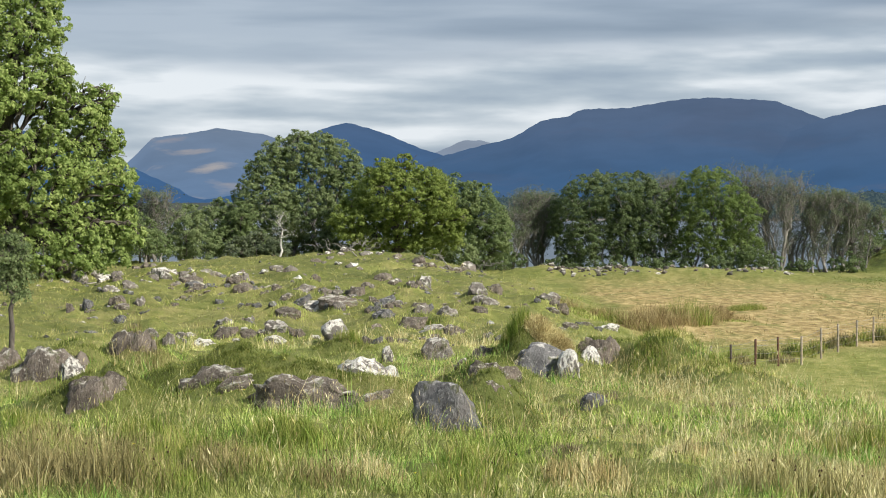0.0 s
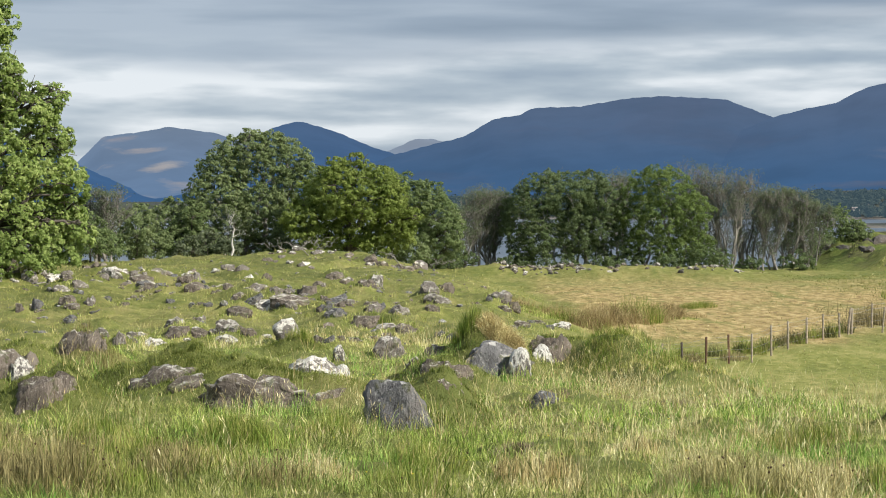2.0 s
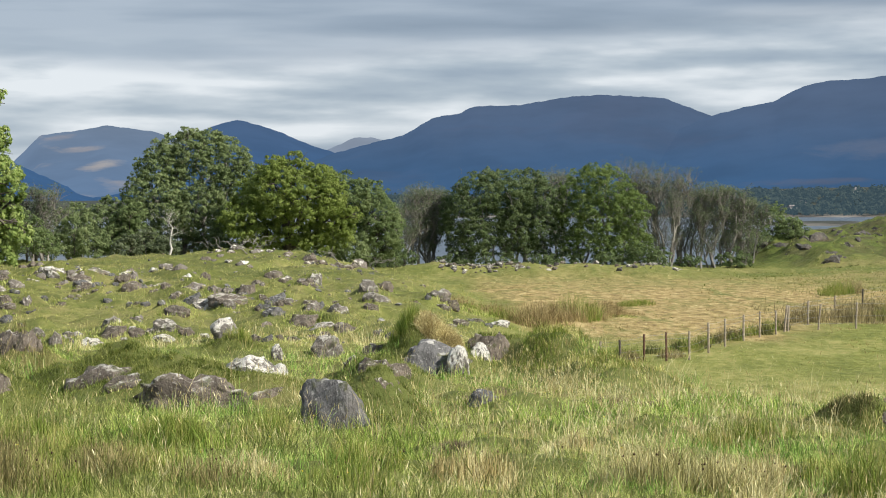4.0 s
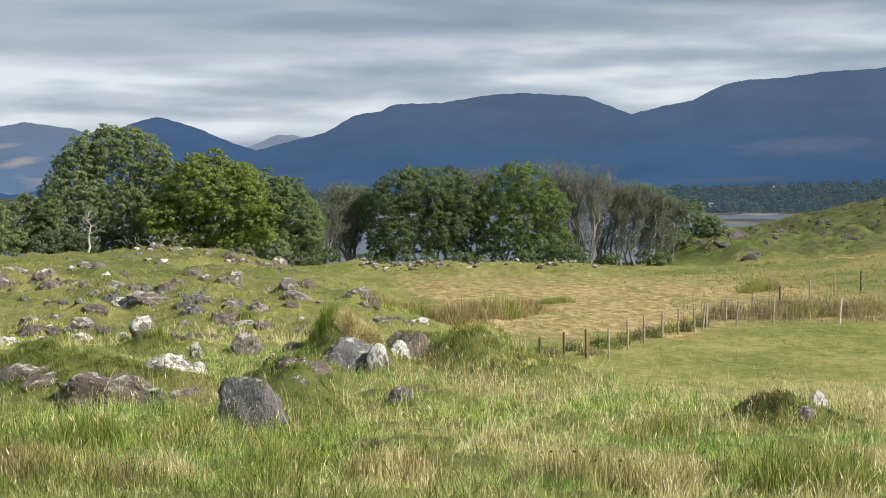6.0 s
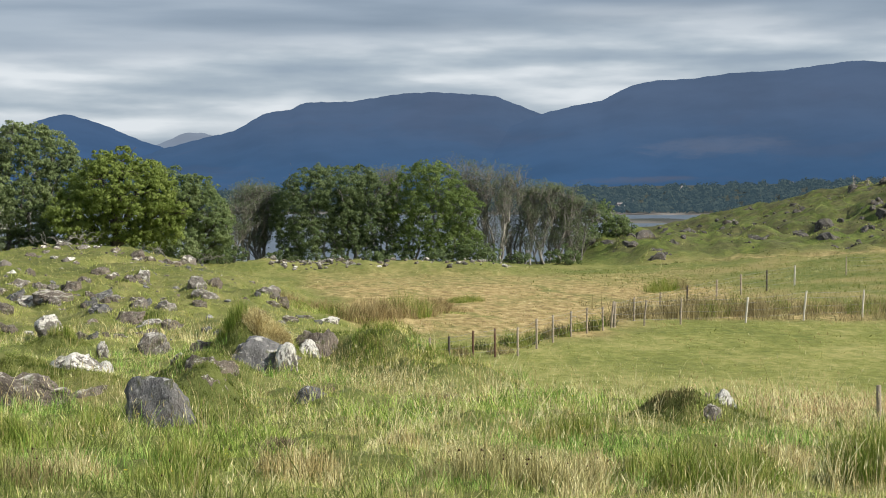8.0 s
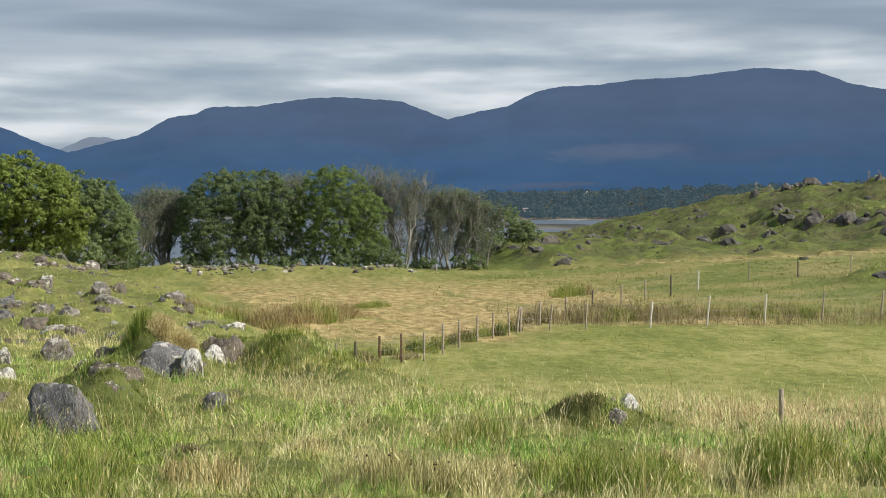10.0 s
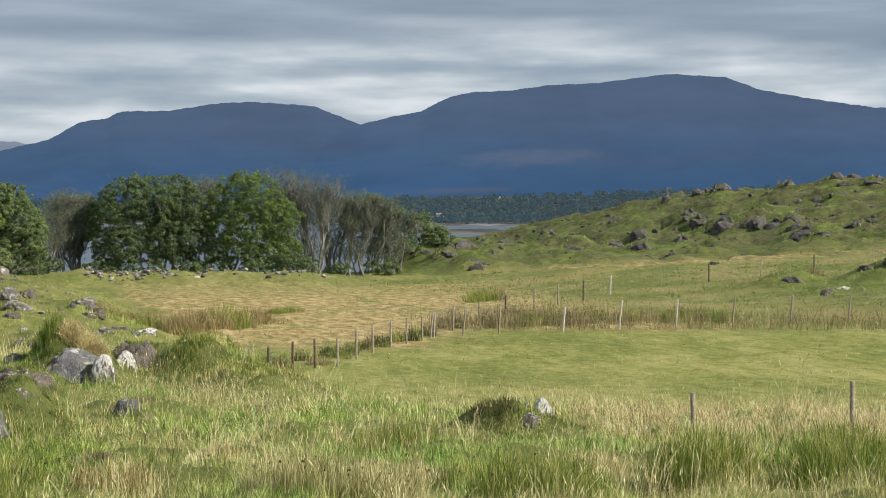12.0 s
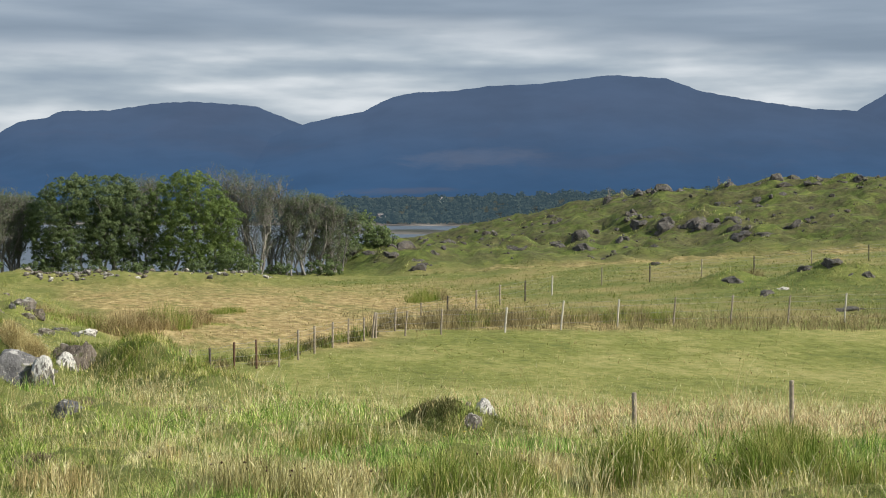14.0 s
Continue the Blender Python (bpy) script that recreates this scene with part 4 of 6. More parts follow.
def crown_tree(label, bearing, d, shape, leaf, bark, spacing, each, size, seed, stems=1, girth=0.16, group="", name="tree", category="tree", inner=0.38, spread_feet=0.0, depth=0.8, twigs=2, dense=1.75):
    """A tree whose crown follows a few large lobes. shape: rows of sideways place, height and radius of each lobe."""
    rng = np.random.RandomState(seed)
    x, y = polar(bearing, d)
    ob = thing(name, x, y, gz(x, y) - 0.05, label, category, group, turn=-bearing)
    lobes = [(lx, depth * r * (rng.rand() - 0.55) * 1.3, lz * 1.06, r) for lx, lz, r in shape]
    high = max(l[2] for l in lobes)
    wood = Geo()
    lines = []
    for k in range(stems):
        foot = spread_feet * (k + 0.5 - stems / 2) + (rng.rand() - 0.5) * spread_feet * 0.6
        aim = lobes[(k * 3 + seed) % len(lobes)] if stems > 1 else lobes[int(np.argmax([l[2] for l in lobes]))]
        line = limb_line(rng, (foot, (rng.rand() - 0.5) * spread_feet, -0.2), (aim[0] * 0.6 + foot * 0.4, aim[1], max(aim[2], high * 0.6)), 9, 0.06)
        tube(wood, line, girth * np.linspace(1.2, 0.22, 9) * np.array([1.35, 1, 1, 1, 1, 1, 1, 1, 1]), 8)
        lines.append(line)
    part("trunk", wood.mesh("trunk", bark), ob)
    fine = Geo()
    for k, (lx, ly, lz, r) in enumerate(lobes):
        line = lines[int(np.argmin([abs(l[-1][0] - lx) for l in lines]))]
        a = line[int(np.clip(0.5 * lz / max(line[-1][2], 0.1) * 8, 1, 7))]
        g = Geo()
        p = limb_line(rng, a, (lx, ly, lz), 6)
        tube(g, p, girth * 0.45 * np.linspace(1, 0.25, 6), 5)
        for _ in range(5):
            w = rng.normal(size=3) + (0, 0, 0.5)
            w /= np.linalg.norm(w)
            e = np.array([lx, ly, lz]) + w * r * 0.85
            q = limb_line(rng, p[rng.randint(2, 6)], e, 5)
            tube(fine, q, girth * 0.2 * np.linspace(1, 0.3, 5), 4)
            for _ in range(twigs):
                tube(fine, limb_line(rng, q[rng.randint(2, 5)], e + rng.normal(size=3) * r * 0.3, 4, 0.2), max(0.012, girth * 0.09) * np.linspace(1, 0.4, 4), 3)
        part("limb", g.mesh("limb", bark), ob)
    tagged(part("branchwork", fine.mesh("branchwork", bark), ob), kind="stuff")
    v, f = sprays(rng, lobes, spacing, int(each * dense), size * 1.32, inner)
    part("crown", Geo().add(v, f).mesh("crown", leaf, False), ob)
    return ob


def twiggy_tree(label, bearing, d, height, width, seed, leaf=None, amount=0, group="", stems=5):
    """A half bare tree: several upswept stems that fork into a haze of fine upright twigs."""
    rng = np.random.RandomState(seed)
    x, y = polar(bearing, d)
    ob = thing("tree", x, y, gz(x, y) - 0.05, label, "tree", group, turn=-bearing)
    wood, fine, tips = Geo(), Geo(), []
    for k in range(stems):
        foot = np.array([(rng.rand() - 0.5) * width * 0.45, (rng.rand() - 0.5) * width * 0.3, -0.15])
        out = (k + 0.5) / stems * 2 - 1
        head = np.array([foot[0] * 0.5 + out * width * 0.42, (rng.rand() - 0.5) * width * 0.4, height * (0.72 + 0.26 * rng.rand()) * (1 - 0.22 * out * out)])
        line = limb_line(rng, foot, head, 9, 0.07)
        tube(wood, line, (0.07 + 0.03 * rng.rand()) * np.linspace(1.2, 0.16, 9), 7)
        for _ in range(17):
            a = line[rng.randint(1, 9)]
            reach = height * (0.12 + 0.2 * rng.rand())
            e = a + np.array([rng.normal() * 0.45, rng.normal() * 0.4, 0.75 + 0.3 * rng.rand()]) * reach
            e[2] = min(e[2], height * (1.0 - 0.1 * rng.rand()))
            q = limb_line(rng, a, e, 5, 0.14)
            tube(fine, q, 0.028 * np.linspace(1, 0.35, 5), 4)
            for _ in range(10):
                b = q[rng.randint(1, 5)]
                h = b + np.array([rng.normal() * 0.4, rng.normal() * 0.35, 0.5 + 0.5 * rng.rand()]) * reach * 0.55
                tube(fine, limb_line(rng, b, h, 3, 0.2), 0.013 * np.linspace(1, 0.5, 3), 3)
                tips.append(h)
    part("trunk", wood.mesh("trunk", BARK_ALDER), ob)
    tagged(part("branchwork", fine.mesh("branchwork", BARK_TWIG), ob), kind="stuff")
    if amount:
        t = np.array(tips)
        v, f = leaves(rng, t, np.full(len(t), 0.28), int(amount * 5), 0.05)
        part("crown", Geo().add(v, f).mesh("crown", leaf, False), ob)
    return ob


def plant_trees():
    W = "trees behind the rocky knoll"
    S = "trees on the lake shore"
    crown_tree("tall broad ash tree in full green leaf", -13.6, 90, (
        (0.9, 11.4, 1.75), (2.1, 11.5, 0.85), (2.0, 12.7, 0.7), (0.2, 12.8, 1.1), (-1.6, 12.0, 2.0), (1.2, 8.9, 1.9), (2.4, 9.2, 0.9), (3.7, 7.6, 1.35), (4.6, 8.3, 0.75), (2.6, 6.6, 1.7), (4.3, 5.0, 1.5), (5.4, 4.3, 0.95),
        (5.3, 3.0, 0.95), (4.0, 2.6, 1.6), (1.4, 4.8, 2.3), (2.0, 2.2, 1.9), (-1.8, 8.6, 2.4), (-3.6, 6.8, 2.7), (-1.5, 5.0, 2.6), (-4.2, 3.8, 2.6), (-0.6, 2.3, 1.8), (-4.4, 10.0, 1.9), (4.9, 6.4, 0.7), (3.3, 5.2, 1.0), (1.2, 0.9, 1.5), (3.4, 1.1, 1.3), (5.0, 1.2, 1.0), (-1.5, 0.9, 1.5), (5.9, 2.0, 0.7)),
        LEAF_BIG, BARK, 0.42, 26, 0.068, 11, 1, 0.42, dense=1.3)
    for b, d, lab, leaf, seed, shape in (
        (-9.55, 110, "low green hazel bush under the ash", LEAF_MID, 21, ((0.0, 1.3, 1.3), (-1.3, 1.6, 1.2), (1.1, 1.0, 0.9), (-0.4, 2.2, 0.8))),
        (-8.1, 118, "dense dark green rounded shrub", LEAF_DARK, 22, ((0.0, 2.6, 1.2), (-0.9, 1.5, 1.2), (0.8, 1.4, 1.3), (0.3, 3.5, 0.7), (-0.6, 3.2, 0.6))),
        (-7.2, 121, "dense dark green rounded shrub", LEAF_DARK, 23, ((0.0, 2.8, 1.4), (-1.0, 1.7, 1.3), (1.0, 1.7, 1.4), (0.5, 3.7, 0.8), (1.2, 3.2, 0.8))),
        (-6.5, 119, "dense dark green rounded shrub", LEAF_MID, 24, ((0.0, 2.2, 1.3), (-0.9, 1.3, 1.1), (0.9, 1.2, 1.2), (0.4, 3.1, 0.8))),
        (-10.6, 112, "dense dark green rounded shrub", LEAF_DARK, 25, ((0.0, 2.4, 1.5), (-1.3, 1.6, 1.4), (1.2, 1.5, 1.3))),
        (-12.5, 100, "dense dark green rounded shrub", LEAF_DARK, 26, ((0.0, 2.0, 1.7), (-1.6, 1.6, 1.5), (1.6, 1.5, 1.5))),
        (-5.9, 117, "dense grey green thorny thicket", LEAF_GREY, 28, ((0.0, 1.1, 1.0), (-1.1, 0.9, 0.9), (1.2, 0.9, 0.9))),
        (-0.2, 122, "dense dark green rounded shrub", LEAF_DARK, 29, ((0.0, 1.0, 1.2), (-1.6, 0.9, 1.1), (1.6, 1.0, 1.2))),
    ):
        crown_tree(lab, b, d, shape, leaf, BARK, 0.42, 20, 0.055, seed, 3, 0.06, W, "shrub", "shrub", spread_feet=0.6)
    twiggy_tree("bare twiggy grey tree", -9.05, 113, 4.6, 3.0, 31, LEAF_GREY, 1500, W, 6)
    crown_tree("dark green oak tree with a rounded crown", -4.5, 122, (
        (-0.6, 6.7, 1.6), (0.2, 7.2, 1.3), (-2.2, 6.0, 1.5), (1.9, 6.5, 1.75), (2.8, 6.4, 1.2), (0.3, 5.2, 2.4), (-2.3, 4.0, 1.9), (2.8, 4.2, 1.9), (-3.5, 4.5, 1.0), (-3.3, 2.4, 1.5), (0.8, 3.0, 1.9), (-1.3, 3.2, 1.5), (1.3, 7.7, 0.95), (-1.6, 7.2, 0.95), (0.0, 7.9, 0.8), (3.4, 5.6, 1.0), (-0.6, 1.3, 1.3), (1.6, 1.4, 1.4), (-2.4, 1.1, 1.2), (3.0, 1.7, 1.5)),
        LEAF_DARK, BARK_GREY, 0.40, 20, 0.055, 32, 5, 0.13, W, inner=0.35, spread_feet=0.9)
    tree("small dead birch with pale white trunk", *polar(-5.13, 113), 3.6, 2.6, LEAF_GREY, BARK_WHITE, 300, 0.06, 33, 0.3, 1, 14, 5, group=W)
    crown_tree("bright green sycamore with a domed crown", -1.45, 117, (
        (-0.3, 4.3, 2.0), (-1.7, 4.0, 1.7), (1.4, 3.9, 2.0), (2.9, 2.5, 1.35), (-2.8, 2.5, 1.5), (0.2, 2.2, 2.0), (-0.9, 5.5, 1.05), (0.4, 5.8, 0.95), (2.0, 5.1, 1.05), (2.9, 4.2, 0.95), (3.7, 2.7, 0.9), (3.3, 1.6, 0.95), (2.0, 1.6, 1.4), (-1.6, 1.7, 1.4), (3.0, 3.6, 0.8)),
        LEAF_BRIGHT, BARK, 0.42, 24, 0.058, 34, 1, 0.26, W)
    crown_tree("mid green tree with drooping side", 0.75, 124, (
        (-1.2, 4.6, 1.6), (0.0, 4.4, 1.5), (0.7, 4.6, 1.2), (1.2, 3.6, 1.4), (2.1, 3.0, 1.0), (1.8, 2.1, 1.2), (-0.6, 2.4, 1.8), (-1.8, 5.4, 0.9), (2.2, 1.2, 0.9), (0.8, 1.4, 1.3)),
        LEAF_MID, BARK, 0.42, 22, 0.056, 35, 2, 0.14, W, spread_feet=0.6)
    for b, d, h, w, n, seed in ((2.0, 131, 4.2, 3.2, 1500, 41), (2.75, 132, 5.6, 3.6, 1300, 42), (3.3, 134, 5.2, 3.0, 2600, 48), (9.6, 136, 7.2, 3.6, 1200, 43), (10.35, 135, 6.9, 3.6, 1100, 44), (11.0, 137, 6.1, 3.0, 1000, 49), (11.7, 136, 5.6, 3.6, 1900, 45), (12.35, 137, 5.6, 3.4, 2400, 46), (12.95, 138, 4.8, 2.8, 2400, 40), (6.95, 137, 6.6, 3.6, 1200, 47)):
        twiggy_tree("half bare grey alder with sparse leaves", b, d, h, w, seed, LEAF_GREY, n, S)
    crown_tree("green alder with many thin trunks", 5.15, 132, (
        (-2.9, 4.4, 1.2), (-1.5, 5.0, 1.75), (0.7, 5.3, 1.7), (-0.4, 5.7, 1.3), (-2.4, 3.6, 1.5), (0.0, 3.4, 1.9), (-1.3, 2.2, 1.4), (1.4, 3.0, 1.5), (-0.2, 1.5, 1.2), (-2.6, 1.9, 1.1), (-3.0, 2.8, 1.1), (-1.2, 0.9, 1.0), (-2.8, 0.8, 0.9), (1.4, 1.5, 1.0)), LEAF_SHORE, BARK_ALDER, 0.40, 18, 0.046, 51, 7, 0.075, S, dense=2.3, inner=0.42, spread_feet=0.75)
    crown_tree("grey green alder with many thin trunks", 6.25, 133, (
        (-0.3, 5.3, 1.5), (0.9, 4.7, 1.5), (0.5, 3.2, 1.6), (-0.9, 3.6, 1.4), (0.0, 6.1, 0.8), (1.4, 2.3, 1.2), (-0.6, 1.8, 1.2), (0.7, 1.3, 0.9)), LEAF_SHORE, BARK_ALDER, 0.44, 14, 0.053, 52, 6, 0.075, S, dense=2.3, inner=0.4, spread_feet=0.6)
    crown_tree("dark green alder with forked grey trunks", 8.35, 132, (
        (-0.9, 5.4, 1.7), (0.9, 5.2, 1.75), (0.0, 6.1, 1.3), (2.2, 4.0, 1.5), (-1.7, 3.8, 1.3), (0.3, 3.3, 1.9), (2.8, 2.2, 1.1), (-0.9, 2.2, 1.3), (1.8, 1.7, 1.2), (-1.7, 1.6, 1.0), (0.4, 1.4, 1.1), (2.9, 1.0, 0.9)), LEAF_ALDER_LIT, BARK_ALDER, 0.40, 18, 0.046, 53, 6, 0.085, S, dense=2.3, inner=0.42, spread_feet=0.7)
    for b, d, w, seed in ((9.75, 131, 1.0, 55), (7.3, 131, 0.8, 56), (3.7, 131, 0.7, 65), (6.6, 131, 0.7, 66), (1.9, 130, 0.8, 73), (12.6, 135, 0.7, 68), (11.2, 134, 0.5, 67), (5.4, 130, 0.5, 69), (8.6, 130, 0.6, 71), (-2.6, 120, 0.9, 76), (-3.6, 119, 0.8, 77), (1.3, 128, 0.8, 78)):
        crown_tree("low green leafy shrub beneath the alders", b, d, ((0, 0.9 * w, 1.1 * w), (-1.2 * w, 0.6 * w, 0.8 * w), (1.1 * w, 0.6 * w, 0.9 * w)), LEAF_SHORE, BARK, 0.42, 15, 0.055, seed, 3, 0.04, S, "shrub", "shrub", spread_feet=0.4)
    for b, d, w, seed in ((13.75, 143, 1.25, 57), (14.35, 142, 0.8, 58), (13.2, 141, 0.8, 59)):
        crown_tree("low green bush on the hill foot", b, d, ((0, 1.3 * w, 0.9 * w), (-0.9 * w, 0.8 * w, 0.8 * w), (1.0 * w, 0.8 * w, 0.9 * w), (0.4 * w, 1.9 * w, 0.5 * w)), LEAF_MID, BARK, 0.42, 13, 0.055, seed, 3, 0.04, S, "shrub", "shrub", spread_feet=0.4)
    tree("gnarled hawthorn with sparse small leaves", *polar(-13.4, 46), 3.3, 1.6, LEAF_DARK, BARK, 5200, 0.04, 61, 0.42, 1, 26, 8)


plant_trees()

# ---------------------------------------------------------------- distant woods and houses


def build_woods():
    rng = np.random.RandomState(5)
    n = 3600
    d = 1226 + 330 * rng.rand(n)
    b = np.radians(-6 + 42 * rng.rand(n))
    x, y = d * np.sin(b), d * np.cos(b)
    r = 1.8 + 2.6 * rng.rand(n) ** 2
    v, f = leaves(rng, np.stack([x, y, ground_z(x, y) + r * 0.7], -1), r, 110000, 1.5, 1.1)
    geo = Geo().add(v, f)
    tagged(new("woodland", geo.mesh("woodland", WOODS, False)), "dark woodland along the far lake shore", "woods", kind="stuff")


build_woods()


def house(bearing, d, w, depth, wall, turn, label):
    x, y = polar(bearing, d)
    ob = thing("house", x, y, gz(x, y) + 1.0, label, "house", "houses on the far shore", turn=turn)
    g = Geo()
    c = np.array([(-w, -depth, -1), (w, -depth, -1), (w, depth, -1), (-w, depth, -1), (-w, -depth, wall), (w, -depth, wall), (w, depth, wall), (-w, depth, wall), (-w, 0, wall + depth * 0.8), (w, 0, wall + depth * 0.8)], float)
    g.add(c, [(0, 1, 5, 4), (2, 3, 7, 6), (1, 2, 6, 5), (3, 0, 4, 7)], [(5, 6, 9), (7, 4, 8)])
    part("wall", g.mesh("wall", PLASTER, False), ob)
    g = Geo()
    r = c[[4, 5, 9, 8, 7, 6]] + (0, 0, 0.12)
    g.add(np.concatenate([r, r + (0, 0, 0.25)]), [(0, 1, 2, 3), (3, 2, 5, 4), (9, 8, 7, 6), (10, 11, 8, 9), (0, 6, 7, 1), (4, 5, 11, 10)])
    part("roof", g.mesh("roof", SLATE, False), ob)


house(14.35, 1300, 3.0, 2.0, 2.0, 20, "small white cottage with slate roof")
house(14.65, 1345, 3.0, 2.0, 2.0, -15, "long white house with slate roof")
house(16.2, 1500, 3.0, 2.0, 2.0, 10, "white cottage among the far trees")
house(19.6, 1520, 3.0, 2.0, 2.0, -20, "white cottage among the far trees")

# ---------------------------------------------------------------- rocks


def rock_mesh(seed, material, cuts=9, level=4, form="round"):
    """A weathered stone: a block cut by flat faces. A ledge is split into leaning slabs."""
    rng = np.random.RandomState(seed)
    bm = bmesh.new()
    bmesh.ops.create_icosphere(bm, subdivisions=level, radius=1)
    off = Vector(rng.rand(3) * 50)
    ledge = form == "ledge"
    k = {"round": 2.5, "ledge": 3.0, "block": 3.1}[form]
    turn = Euler((rng.normal() * 0.12, rng.normal() * 0.2, rng.rand() * 6.28 if form == "round" else rng.normal() * 0.25)).to_matrix()
    planes = []
    for _ in range(cuts):
        u = rng.normal(size=3) * (1, 1, 0.8)
        u /= np.linalg.norm(u)
        planes.append((Vector(u), 0.66 + 0.3 * rng.rand()))
    axis = Vector((1.0, 0.25 * rng.normal(), -0.55 + 0.2 * rng.normal())).normalized()
    step = rng.rand(40)
    for v in bm.verts:
        p = v.co.copy()
        p /= (abs(p.x) ** k + abs(p.y) ** k + abs(p.z) ** k) ** (1 / k)
        p = turn @ p
        p *= 1 + 0.16 * noise.noise(p * 1.2 + off)
        for u, c in planes:
            e = p.dot(u) - c
            if e > 0:
                p -= u * e
        q = p.copy()
        s = q.dot(axis) * (3.2 if ledge else 2.0) + 12 + 0.5 * noise.noise(q * 1.7 + off)
        i, f = int(s), s % 1
        edge = max(0.0, 1 - min(f, 1 - f) * 9)
        lift = step[i % 40] - 0.5
        if ledge:
            p.z += 0.34 * lift * (1 if p.z > -0.2 else 0)
            p.y += 0.26 * (step[(i + 7) % 40] - 0.5)
            p *= 1 - 0.10 * edge
        else:
            p *= 1 + 0.07 * lift - 0.04 * edge
        out = p.normalized()
        for size, deep in ((1.7, 0.075), (3.9, 0.05), (8.5, 0.025)):
            w = q * size + off
            c = noise.voronoi(w)[1][0]
            p += out * deep * (w - c).dot(noise.cell_vector(c * 7.3)) * 2
        p += Vector((noise.noise(q * 5 + off), noise.noise(q * 5 - off), noise.noise(q * 6 + off * 2))) * 0.03 + Vector((noise.noise(q * 12 + off), noise.noise(q * 12 - off), noise.noise(q * 13 + off * 2))) * 0.02
        v.co = p
    low, high = (Vector(f(v.co[i] for v in bm.verts) for i in range(3)) for f in (min, max))
    for v in bm.verts:
        v.co = Vector((v.co[i] - (low[i] + high[i]) / 2) * 1.6 / (high[i] - low[i]) for i in range(3))
    me = bpy.data.meshes.new("boulder")
    bm.to_mesh(me)
    bm.free()
    me.polygons.foreach_set("use_smooth", np.full(len(me.polygons), level > 3))
    me.materials.append(material)
    return me


# slate is the rock kind with face shade put into its base colour
STONE_KINDS = (("grey", ROCK), ("dark", ROCK_DARK), ("white", ROCK_WHITE), ("brown", ROCK_BROWN), ("slate", ROCK_SHADED))
ROCKS = {k: [rock_mesh(i + 20 * j, m, 8, 4, "block" if i == 0 else "round") for i in range(6)] for j, (k, m) in enumerate(STONE_KINDS)}
LEDGES = {k: [rock_mesh(100 + i + 20 * j, m, 6, 4, "ledge") for i in range(6)] for j, (k, m) in enumerate(STONE_KINDS)}
SMALL = {k: [rock_mesh(200 + i + 20 * j, m, 7, 3, "ledge" if i % 3 else "round") for i in range(6)] for j, (k, m) in enumerate(STONE_KINDS)}
TINY = {k: [rock_mesh(300 + i + 20 * j, m, 7, 2, "ledge" if i % 3 else "round") for i in range(6)] for j, (k, m) in enumerate(STONE_KINDS)}
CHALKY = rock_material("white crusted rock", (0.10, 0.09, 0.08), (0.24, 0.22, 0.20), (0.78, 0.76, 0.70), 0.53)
ROCKS["crusted"] = [rock_mesh(500 + i, CHALKY, 8, 4) for i in range(2)] * 3
LABELS = {"crusted": "pale stone crusted all over with white lichen", "slate": "rock darkened for shade, breaking through the hill turf", "grey": "grey weathered boulder with pale lichen in the grass", "dark": "dark grey boulder bedded in grass", "brown": "brown grey rock ledge under a turf bank", "white": "boulder crusted with white lichen in the grass"}


FEET = []
KIND = {"g": "grey", "d": "dark", "w": "white", "b": "brown", "s": "slate"}


def boulder(x, y, w, h, kind="grey", pick=0, turn=0.0, depth=0.8, sink=0.3, small=False, group="boulders on the pasture", tilt=(0, 0), ledge=False, front=0.42):
    """w: width across, h: height above the ground."""
    full = h / (1 - sink)
    ob = new("boulder", (SMALL if small else LEDGES if ledge else ROCKS)[kind][pick % 6])
    z = gz(x, y - front * w * depth) + h - full * 0.5
    ob.matrix_basis = pose(x, y, z, tilt[0], tilt[1], turn) @ Matrix.Diagonal((w * 0.62, w * 0.62 * depth, full * 0.62, 1))
    if front == 0.42:
        FEET.append((x, y, w))
    return tagged(ob, LABELS[kind], "boulder", group)


def boulders(rows, kinds, group, small=False, sink=0.42, scale=1.0, low=1.0):
    for i, (x, y, w, h) in enumerate(rows):
        w, h = w * scale, h * scale * low
        kind = KIND[kinds[i % len(kinds)]]
        boulder(x, y, w, h, kind, i * 5 + len(rows), (i * 73 + 15) % 360 if w > 3 else (i * 31) % 50 - 25, 0.7, sink, small, group)


NEAR = "boulders in the rough grass"
for _x, _y, _w, _h, _kind, _pick, _turn, _sink in (
        (0.05, 26.85, 1.16, 0.72, "dark", 0, 10, 0.4), (-1.67, 38.7, 1.4, 0.62, "white", 4, 0, 0.5), (-1.15, 39.0, 0.5, 0.5, "crusted", 0, 50, 0.5), (-1.25, 41.6, 0.42, 0.36, "white", 1, 80, 0.4),
        (-2.95, 49.5, 0.95, 0.66, "white", 0, 30, 0.4), (-0.17, 46.5, 0.92, 0.62, "grey", 3, 200, 0.4), (0.02, 46.4, 0.4, 0.6, "white", 5, 100, 0.5),
        (2.54, 30.7, 0.62, 0.26, "dark", 4, 0, 0.5), (8.3, 26.35, 0.34, 0.26, "grey", 1, 0, 0.5), (8.62, 26.8, 0.42, 0.28, "crusted", 1, 30, 0.5)):
    boulder(_x, _y, _w, _h, _kind, _pick, _turn, 0.8, _sink, group=NEAR)
for _i, (_x, _y, _w, _h) in enumerate(BEDDED):
    boulder(_x, _y, _w, _h, "dark" if _i == 4 else "brown", _i, (_i * 37) % 30 - 15, 0.5, 0.5, group=NEAR, ledge=_i != 4, tilt=(-12, 6 * math.sin(_i * 2.0)), front=0.6 if 6 <= _i <= 9 else 1.7)
